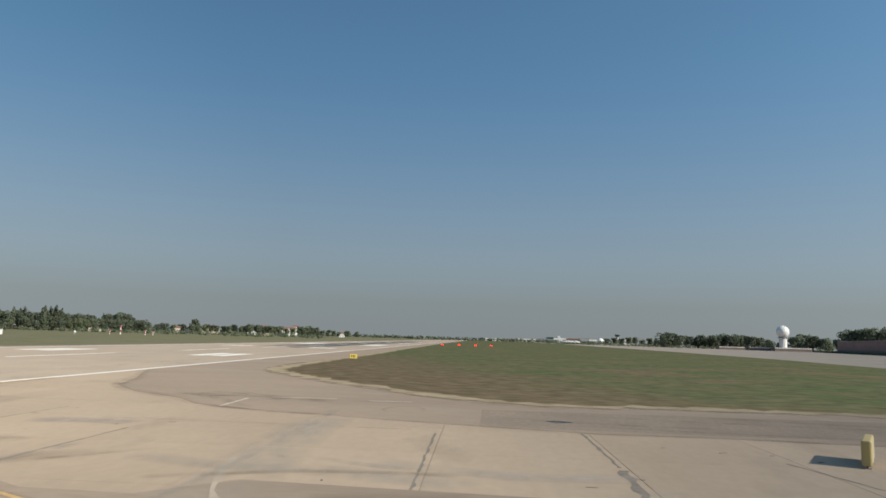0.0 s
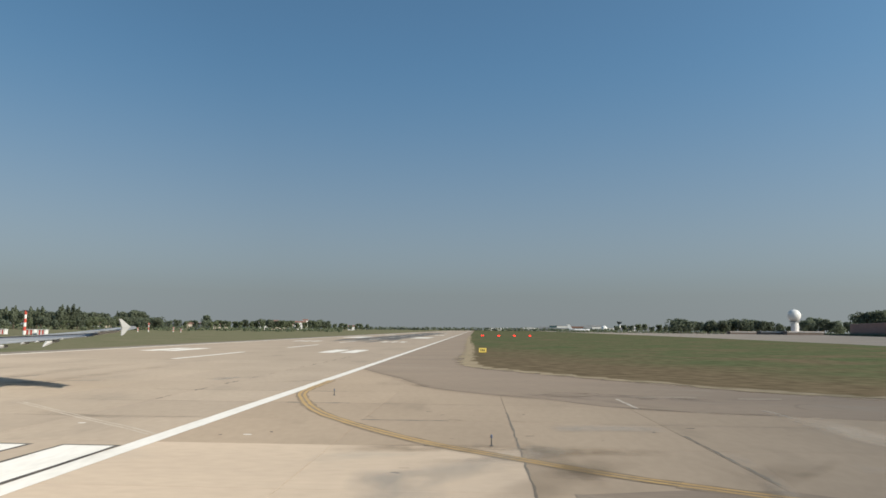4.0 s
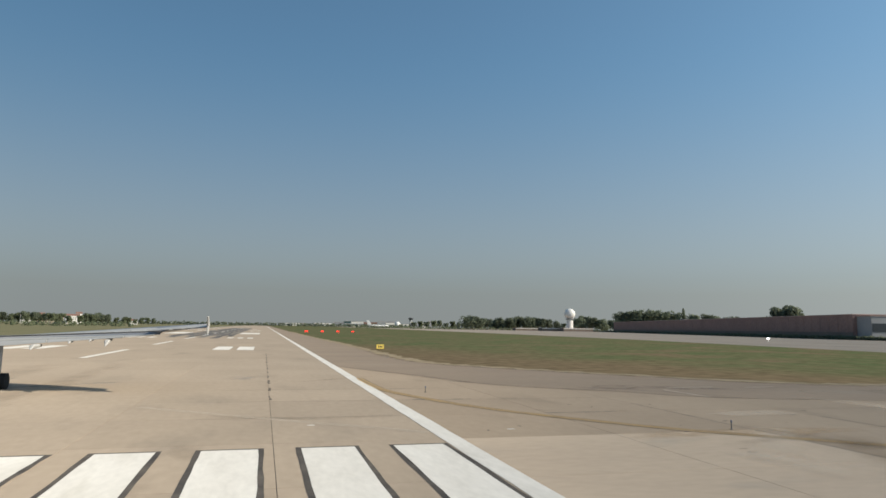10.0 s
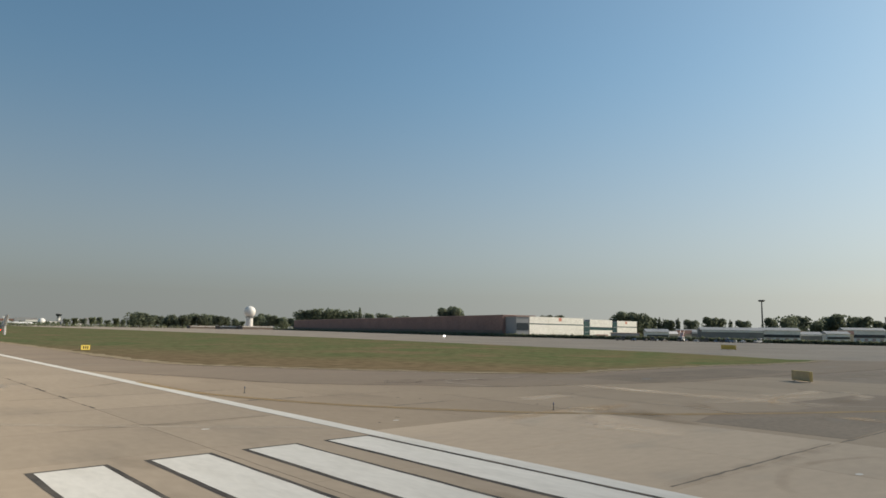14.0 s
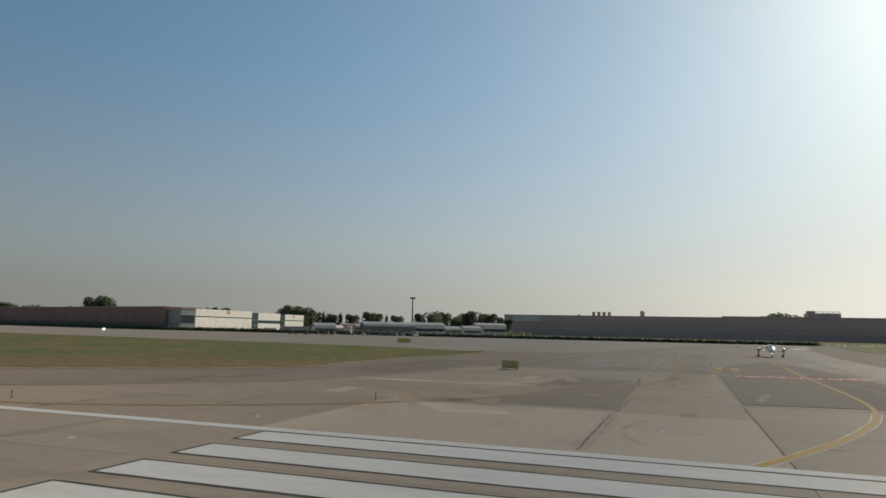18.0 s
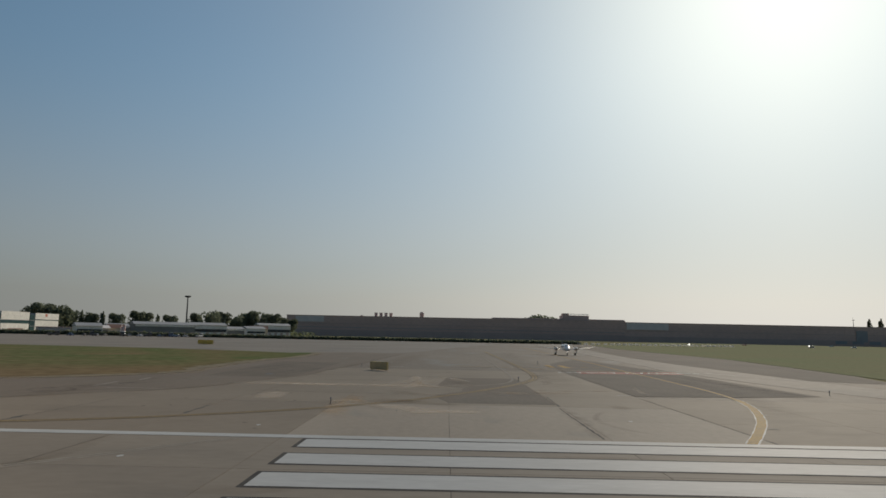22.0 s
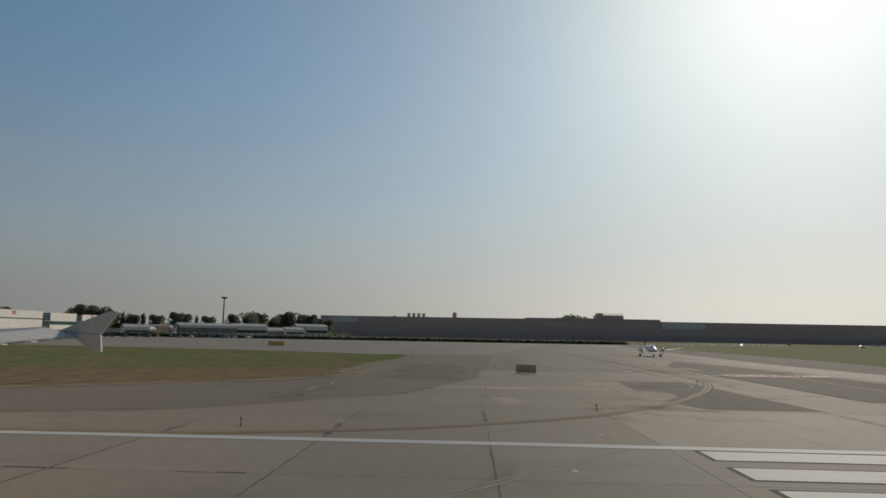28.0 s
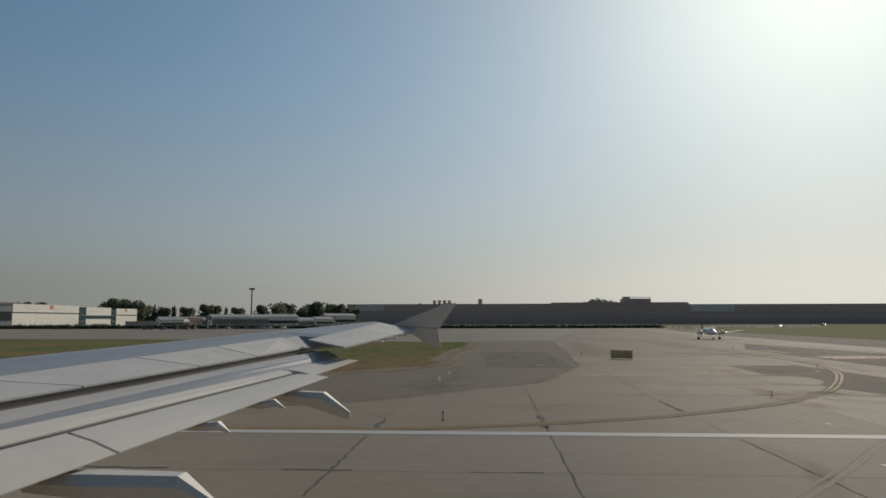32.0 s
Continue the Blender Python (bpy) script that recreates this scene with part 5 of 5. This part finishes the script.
# far end of the field: small dome, control tower, parked jets, terminals
t = thing("small_dome", (560, 2876, -0.12), "small white radar dome far down the field", "radome")
part("base", rod(bmesh.new(), (0, 0, 0), (0, 0, 6), 10, 9, 16), M["white_wall"], t)
part("dome", ball(bmesh.new(), (0, 0, 10), 13.5, (1, 1, 1.15)), M["radome_skin"], t, smooth=True)
t = thing("control_tower", (838, 3890, -0.12), "pale grey control tower far down the field", "tower")
for k in range(4):
    part("shaft", rod(bmesh.new(), (0, 0, 11 * k), (0, 0, 11 * k + 10.95), 8, 8, 12), M["panel_grey"] if k % 2 else M["white_wall"], t)
part("cab", rod(bmesh.new(), (0, 0, 44), (0, 0, 55), 11, 15, 12), M["glass"], t)
part("cab_roof", rod(bmesh.new(), (0, 0, 55), (0, 0, 58), 15, 9, 12), M["roof_grey"], t)
for az, d, w, h, m in ((2.0, 3500, 130, 13, "white_wall"), (3.2, 3450, 80, 11, "cream_wall"), (4.6, 3500, 110, 15, "white_wall"), (5.8, 3400, 70, 20, "panel_grey"), (6.6, 3350, 60, 26, "glass_green"), (7.3, 3300, 70, 24, "white_wall"),
                       (8.8, 3250, 120, 22, "tile_roof"), (9.6, 3200, 80, 26, "panel_grey"), (10.2, 3200, 70, 20, "white_wall"), (11.2, 3100, 90, 14, "white_wall"), (12.3, 2300, 60, 14, "panel_grey"), (13.0, 2250, 50, 20, "white_wall"), (13.6, 2200, 40, 22, "panel_grey"),
                       (21.2, 1400, 60, 5.0, "brick_base"), (23.4, 1350, 60, 5.5, "brick_base"), (25.2, 1330, 60, 6.0, "brick_base")):
    x, y = at(az, d, 20, -25)
    hall("terminal_block", (x - w / 2, y), (x + w / 2, y - 0.1 * w), 25, h, M[m], "pale airport building far down the field", bands=((h * 0.8, h * 0.98, M["white_wall"]),) if m == "brick_base" else ((h * 0.4, h * 0.62, M["panel_grey"]),))
t = thing("parked_jet", (238, 1452, -0.012), "white parked jet far down the taxiway", "aircraft", turn=-8)
part("fuselage", loft(bmesh.new(), [ring_x(a, 0, 5.0, r, r) for a, r in ((24, 0.3), (21, 1.8), (16, 2.4), (-12, 2.4), (-24, 0.5))]), M["white_gloss"], t, smooth=True)
part("fin", loft(bmesh.new(), [[(-14 - q * 6, w, 7 + 10 * q) for w in (-0.3, 0.3)] + [(-22 - q * 3.5, w, 7 + 10 * q) for w in (0.3, -0.3)] for q in (0, 1)]), M["white_gloss"], t)
for s in (-1, 1):
    part("wing", loft(bmesh.new(), [foil((4, s * 2), (-4, s * 2), 4.2, 0.8), foil((-6, s * 20), (-9, s * 20), 5.4, 0.3)]), M["white_gloss"], t)
    part("engine", loft(bmesh.new(), [ring_x(3, s * 7, 2.6, 1.2, 1.2), ring_x(-3, s * 7, 2.6, 0.8, 0.8)]), M["metal"], t)
for gx, gy in ((16, 0), (-3, 4), (-3, -4)):
    part("wheel", rod(bmesh.new(), (gx, gy - 0.4, 0.7), (gx, gy + 0.4, 0.7), 0.7), M["tyre"], t)
    part("gear_leg", rod(bmesh.new(), (gx, gy, 0.7), (gx, gy, 4), 0.3), M["metal"], t)

# western edge: striped mast with its huts, antennas, houses
t = thing("striped_mast", (-212, 301, -0.12), "red and white banded antenna mast on grass", "mast")
for k in range(6):
    part("mast_section", rod(bmesh.new(), (0, 0, 2.0 * k), (0, 0, 2.0 * k + 1.98), 0.75 - 0.04 * k, 0.75 - 0.04 * k, 8), M["red_white_red"] if k % 2 else M["white_wall"], t)
part("antenna_head", box(bmesh.new(), (-1.0, -0.4, 11.4), (1.0, 0.4, 12.2), 0.1), M["dark_metal"], t)
for x, y, w in ((-214, 304, 5.0), (-206, 302, 4.2), (-229, 305, 4.0)):
    t = thing("equipment_hut", (x, y, -0.12), "red and white painted equipment hut on grass", "hut", "equipment huts")
    n = 5
    for k in range(n):
        part("wall_panel", box(bmesh.new(), (w * k / n, 0, 0), (w * (k + 1) / n - 0.02, 2.4, 2.5), 0.03), M["red_white_red"] if k % 2 else M["white_wall"], t)
    part("roof", box(bmesh.new(), (-0.2, -0.2, 2.5), (w + 0.2, 2.6, 2.7), 0.05), M["white_wall"], t)
for x, y, h in ((-254, 514, 7.5), (-262, 512, 3.5), (-236, 520, 4.0), (-230, 521, 3.0)):
    t = thing("field_antenna", (x, y, -0.12), "small red and white antenna post on grass", "antenna", "field antennas")
    for k in range(4):
        part("post_section", rod(bmesh.new(), (0, 0, h * k / 4), (0, 0, h * (k + 1) / 4 - 0.02), 0.4, 0.4, 8), M["white_wall"] if k % 2 == 0 else M["red_white_red"], t)
    part("arm", rod(bmesh.new(), (-1.2, 0, h * 0.9), (1.2, 0, h * 0.9), 0.12), M["white_wall"], t)
t = thing("lamp_post", (-235, 420, -0.12), "short white lamp post on the western grass", "lamp post", "white lamps")
part("post", rod(bmesh.new(), (0, 0, 0), (0, 0, 1.4), 0.12), M["white_gloss"], t)
part("lamp_head", ball(bmesh.new(), (0, 0, 1.6), 0.8), M["white_gloss"], t)


def house(az, d, w, h, wall, roof="tile_roof"):
    x, y = at(az, d)
    t = thing("house", (x, y, -0.12), "pale house with a red tiled roof beyond the trees", "house", "distant houses", turn=-az)
    part("wall", box(bmesh.new(), (-w / 2, 0, 0), (w / 2, 10, h), 0.1), M[wall], t)
    bm = bmesh.new()
    loft(bm, [[(x2, -0.6, h), (x2, 10.6, h), (x2, 5, h + 3.2)] for x2 in (-w / 2 - 0.5, w / 2 + 0.5)])
    part("roof", bm, M[roof], t)
    for i in range(int(w / 3.4)):
        for j in range(max(1, int(h / 3.2))):
            part("window", box(bmesh.new(), (-w / 2 + 1.1 + 3.4 * i, -0.06, 1.0 + 3.2 * j), (-w / 2 + 2.4 + 3.4 * i, 0.02, 2.5 + 3.2 * j)), M["glass"], t)


for az, d, w, h, m in ((-28.9, 1040, 16, 9, "cream_wall"), (-29.6, 1050, 10, 6, "white_wall"), (-23.0, 1320, 26, 9, "cream_wall"), (-17.6, 1350, 16, 14, "white_wall"), (-16.7, 1360, 14, 16, "cream_wall"), (-15.9, 1420, 36, 11, "cream_wall"),
                       (-14.6, 1400, 22, 15, "white_wall"), (-14.2, 1410, 10, 19, "white_wall"), (60.4, 590, 12, 5, "cream_wall"), (62.9, 620, 14, 6, "white_wall"), (65.8, 640, 12, 6.5, "cream_wall"), (68.8, 670, 14, 6, "white_wall"), (72.0, 680, 16, 7, "cream_wall"), (-10.4, 1500, 14, 8, "white_wall"), (-20.9, 1400, 34, 10, "cream_wall")):
    house(az, d, w, h, m)


# ---- vehicles at the apron edge ----
def vehicle(name, x, y, turn, size, paint, label, cab_front=0.0):
    L, W, H = size
    t = thing(name, (x, y, -0.02), label, "vehicle", "apron vehicles", turn)
    bm = box(bmesh.new(), (-L / 2, -W / 2, 0.35), (L / 2, W / 2, H * 0.55), 0.18)
    part("body", bm, paint, t)
    x0, x1 = (-L * 0.32, L * 0.22) if not cab_front else (L * 0.18, L * 0.5)
    cabin = part("cabin", box(bmesh.new(), (x0, -W * 0.44, H * 0.55), (x1, W * 0.44, H), 0.2), paint, t)
    part("windows", box(bmesh.new(), (x0 - 0.02, -W * 0.45, H * 0.6), (x1 + 0.02, W * 0.45, H * 0.86), 0.1), M["glass"], cabin)
    for sx in (-0.32, 0.32):
        for sy in (-1, 1):
            part("wheel", rod(bmesh.new(), (sx * L, sy * W * 0.5 - sy * 0.22, 0.36), (sx * L, sy * W * 0.5, 0.36), 0.36, 0.36, 14), M["tyre"], t)
    return t


vv = random.Random(8)
for k in range(16):
    f = k / 15
    x, y = 352 + 44 * f + vv.uniform(-3, 3), 214 - 62 * f + vv.uniform(-3, 3)
    big = k % 3 == 0
    vehicle("van" if big else "car", x, y, vv.uniform(-50, 70), (6.0, 2.2, 2.7) if big else (4.3, 1.8, 1.5), vv.choice((M["dark_metal"], M["car_blue"], M["car_silver"], M["dark_metal"], M["white_gloss"])),
            "parked service van behind the taxiway" if big else "parked car behind the taxiway", big)
t = vehicle("stair_truck", 391, 197, 20, (8.5, 2.6, 3.0), M["white_gloss"], "white and red passenger stair truck", 1.0)
for k in range(7):
    part("stair_flight", box(bmesh.new(), (-4.2 + 0.95 * k, -1.1, 1.9 + 0.55 * k), (-3.1 + 0.95 * k, 1.1, 2.25 + 0.55 * k), 0.05), M["white_gloss"], t)
for sy in (-1.15, 1.15):
    for k in range(5):
        part("side_screen", box(bmesh.new(), (-4.2 + 1.4 * k, sy - 0.05, 2.2 + 0.78 * k), (-2.84 + 1.4 * k, sy + 0.05, 4.0 + 0.78 * k), 0.03), M["paint_red"] if k % 2 else M["white_gloss"], t)
part("landing", box(bmesh.new(), (2.4, -1.15, 5.4), (4.2, 1.15, 5.6), 0.04), M["white_gloss"], t)
for sx in (2.5, 4.1):
    part("prop", box(bmesh.new(), (sx - 0.12, -1.1, 1.6), (sx + 0.12, 1.1, 5.4), 0.03), M["paint_red"], t)
for x, y, p in ((496, -289, "car_silver"), (560, -360, "white_gloss"), (640, -300, "car_red"), (700, -420, "white_gloss"), (420, 240, "white_gloss")):
    vehicle("car", x, y, 85, (4.6, 1.9, 1.7), M[p], "parked car near the long hall")


# ---- airliner wing with lowered flaps, beside the end of the path ----
# lines along the span: each (y at 9 m, sweep, z at 9 m, rise), l metres out from the cabin window
CREST, SPOILER, HINGE = (9.6, 0.58, 4.094, 0.0767), (8.25, 0.40, 4.028, 0.0726), (7.1, 0.235, 3.911, 0.0472)
BAND_TOP, BAND_LOW, GAP, REAR = (6.75, 0.235, 3.784, 0.0627), (6.5, 0.235, 3.721, 0.0438), (6.25, 0.235, 3.618, 0.0546), (5.65, 0.235, 3.495, 0.0869)
AILERON = (6.2, 0.27, 3.854, 0.0775)


def on(line, l, dy=0.0, dz=0.0):
    y, sweep, z, rise = line
    return (l, y - sweep * (l - 9) + dy, z + rise * (l - 9) + dz)


wing = thing("airliner_wing", (-27.68, 16.43, 0), "grey and white airliner wing with lowered flaps and tip fence", "wing")


def strip(name, front, back, spans, mat, label="", thick=0.03, df=(0, 0), db=(0, 0), rear_thick=None):
    """A skin panel between two lines along the span, closed underneath."""
    rings = []
    rt = thick if rear_thick is None else rear_thick
    for l in spans:
        f, k = on(front, l, *df), on(back, l, *db)
        m = [(p + q) / 2 for p, q in zip(f, k)]
        rings.append([f, (m[0], m[1], m[2] + thick * 0.3), k, (k[0], k[1], k[2] - rt), (m[0], m[1], m[2] - thick * 1.2), (f[0], f[1], f[2] - thick)])
    return part(name, loft(bmesh.new(), rings), mat, wing, label)


rings = []
for l in (2.4, 5.0, 8.0, 11.0, 13.7, 14.2, 15.6, 16.6):
    back = HINGE if l < 13.9 else AILERON
    c, s, h = on(CREST, l), on(SPOILER, l), on(back, l)
    if l > 13.9:
        s = tuple((p + q) / 2 for p, q in zip(c, h))
        s = (s[0], s[1], s[2] + 0.015)
    k = 1.0 if l < 12 else 0.75 if l < 15 else 0.5
    rings.append([(l, c[1] + 1.1 * k, c[2] - 0.34 * k), (l, c[1] + 0.95 * k, c[2] - 0.12 * k), (l, c[1] + 0.5 * k, c[2] - 0.02), c, s, h, (l, h[1] + 0.02, h[2] - 0.05), (l, s[1], s[2] - 0.40 * k), (l, c[1] + 0.6 * k, c[2] - 0.46 * k)])
part("main_skin", loft(bmesh.new(), rings), M["wing_grey"], wing, "blue-grey upper skin")
edges = (2.6, 5.2, 7.6, 9.85, 11.45, 13.2)
for a, b in zip(edges, edges[1:]):
    part("spoiler", loft(bmesh.new(), [[on(SPOILER, l, 0, 0.022), on(HINGE, l, -0.05, 0.03), on(HINGE, l, -0.05, 0.004), on(SPOILER, l, 0, 0.002)] for l in (a + 0.02, b - 0.02)]), M["wing_white"], wing, "pale spoiler panel")
for a, b, skew in ((12.78, 15.2, 0.5), (15.22, 16.5, 0.0)):
    rings = []
    for l, f in ((a, skew), (b, 0.0)):
        z = 0.15 + 0.026 * (l - 13.9)
        rings.append([on(AILERON, l + f, 0.85 + 0.27 * f, z), on(AILERON, l, -0.03, 0.024), on(AILERON, l, -0.03, -0.012), on(AILERON, l + f, 0.85 + 0.27 * f, z - 0.03)])
    part("aileron", loft(bmesh.new(), rings), M["wing_white"], wing, "pale outer panel and aileron")
for l in (14.3, 15.1, 15.7, 16.2):
    y, z = on(AILERON, l)[1:]
    part("tab_bracket", box(bmesh.new(), (l - 0.12, y - 0.16, z - 0.05), (l + 0.12, y + 0.05, z - 0.015), 0.01), M["wing_white"], wing)
# filled strip, the shade of the gap is put into its colour
strip("cove", HINGE, HINGE, (2.5, 8.0, 13.6), M["gap_shade"], "dark strip painted for the shade in the gap ahead of the flaps", 0.03, (0.0, -0.06), (-0.16, -0.10))
strip("flap_shroud", HINGE, BAND_TOP, (2.5, 6.0, 10.0, 13.4), M["wing_pale"], "", 0.03, (-0.14, -0.075), (0.0, 0.0))
strip("flap_band", BAND_TOP, BAND_LOW, (2.5, 6.0, 10.0, 13.55), M["wing_grey"], "blue-grey flap band", 0.03, (0.0, -0.004), (0.0, 0.0))
strip("flap_lip", BAND_LOW, GAP, (2.5, 6.0, 11.32), M["wing_white"], "", 0.025, (0.0, -0.004), (0.06, 0.02))
# near-black strip painted in place of the slot's shade
strip("flap_gap", GAP, GAP, (2.5, 6.0, 11.3), M["gap_shade"], "dark strip painted for the shade in the slot between flap and shroud", 0.02, (0.06, 0.004), (-0.03, -0.012))
for a, b in ((2.6, 6.45), (6.5, 11.3)):
    strip("flap", GAP, REAR, (a, (a + b) / 2, b), M["wing_white"], "", 0.06, (-0.03, 0.0), (0.0, 0.0), 0.012)
strip("flap", BAND_LOW, REAR, (11.36, 12.2, 13.2), M["wing_white"], "shorter outer flap", 0.05, (0.0, -0.004), (0.28, 0.02), 0.012)
# flap track fairings: slim pods whose tail cones droop below the flaps; sections (y, top, bottom, share of the width)
for l, wide, sections in ((6.0, 0.2, ((6.9, 3.16, 2.96, 0.7), (6.2, 3.18, 2.9, 1.0), (5.3, 3.17, 2.9, 0.8), (4.9, 2.88, 2.84, 0.12))),
                          (8.0, 0.11, ((6.5, 3.42, 3.28, 0.7), (5.96, 3.37, 3.26, 1.0), (5.75, 3.39, 3.27, 0.8), (5.6, 3.26, 3.24, 0.1))),
                          (9.3, 0.1, ((6.2, 3.54, 3.42, 0.7), (5.64, 3.5, 3.38, 1.0), (5.44, 3.53, 3.42, 0.8), (5.27, 3.4, 3.38, 0.1))),
                          (10.4, 0.17, ((6.3, 3.6, 3.42, 0.6), (5.62, 3.55, 3.36, 0.9), (5.2, 3.53, 3.28, 1.0), (4.95, 3.52, 3.2, 0.9), (4.52, 3.2, 3.08, 0.15)))):
    rings = []
    for y, top, low, q in sections:
        rings.append([(l + dx * wide * q, y, low + dz * (top - low)) for dx, dz in ((-0.6, 1.0), (0.6, 1.0), (1.0, 0.65), (0.7, 0.15), (0.0, 0.0), (-0.7, 0.15), (-1.0, 0.65))])
    part("flap_fairing", loft(bmesh.new(), rings), M["wing_white"], wing, "tapered flap track fairing")
# unseen leg and wheels, added to hold the lone wing up
gear = part("gear_leg", rod(bmesh.new(), (2.9, 9.4, 0.5), (2.9, 9.4, 3.3), 0.12, 0.14, 14), M["metal"], wing)
for dl in (-0.35, 0.35):
    part("wheel", rod(bmesh.new(), (2.9 + dl - 0.18, 9.4, 0.55), (2.9 + dl + 0.18, 9.4, 0.55), 0.55, 0.55, 24), M["tyre"], gear)
for name, outline in (("upper_tip_fence", ((4.75, 4.57), (3.5, 4.50), (3.05, 5.14), (3.33, 5.15))), ("lower_tip_fence", ((4.5, 4.55), (3.52, 4.49), (3.46, 4.0), (3.72, 4.03)))):
    rings = [[(x, y + (0.02 if abs(x - 16.7) > 0.03 else 0), z) for y, z in outline] for x in (16.64, 16.74)]
    bm = loft(bmesh.new(), rings)
    bmesh.ops.bevel(bm, geom=bm.edges[:], offset=0.015, segments=1, affect="EDGES")
    part(name, bm, M["wing_white"], wing)

# ---- concrete slabs of the runway end and the taxiway, one by one ----
PITCH, GAP = 7.5, 0.02
bm = bmesh.new()
box(bm, (-PITCH / 2 + GAP / 2, -PITCH / 2 + GAP / 2, -0.02), (PITCH / 2 - GAP / 2, PITCH / 2 - GAP / 2, 0.0), 0.008)
slab_old = mesh_of("slab", bm)
slab_old.materials.append(M["concrete"])
slab_runway = slab_old.copy()
slab_runway.materials[0] = M["runway_concrete"]
slab_new = slab_old.copy()
slab_new.materials[0] = M["concrete_new"]
for i in range(-9, 8):
    for j in range(-6, 9):
        x, y = 0.6 + PITCH * (i + 0.5), 1.2 + PITCH * (j + 0.5)
        if x > 0.6 and (y > 54 - 0.75 * x + 8 or (y < -22 and x > 24)):
            continue
        if x < -62:
            continue
        fresh = 0.6 < x < 15.6 and -21.4 < y < 1.3
        ob = new("slab", slab_new if fresh else slab_runway if x < 0.6 else slab_old)
        ob.matrix_world = pose(x, y, 0.0)
        ob.parent = runway if x < 0.6 else apron
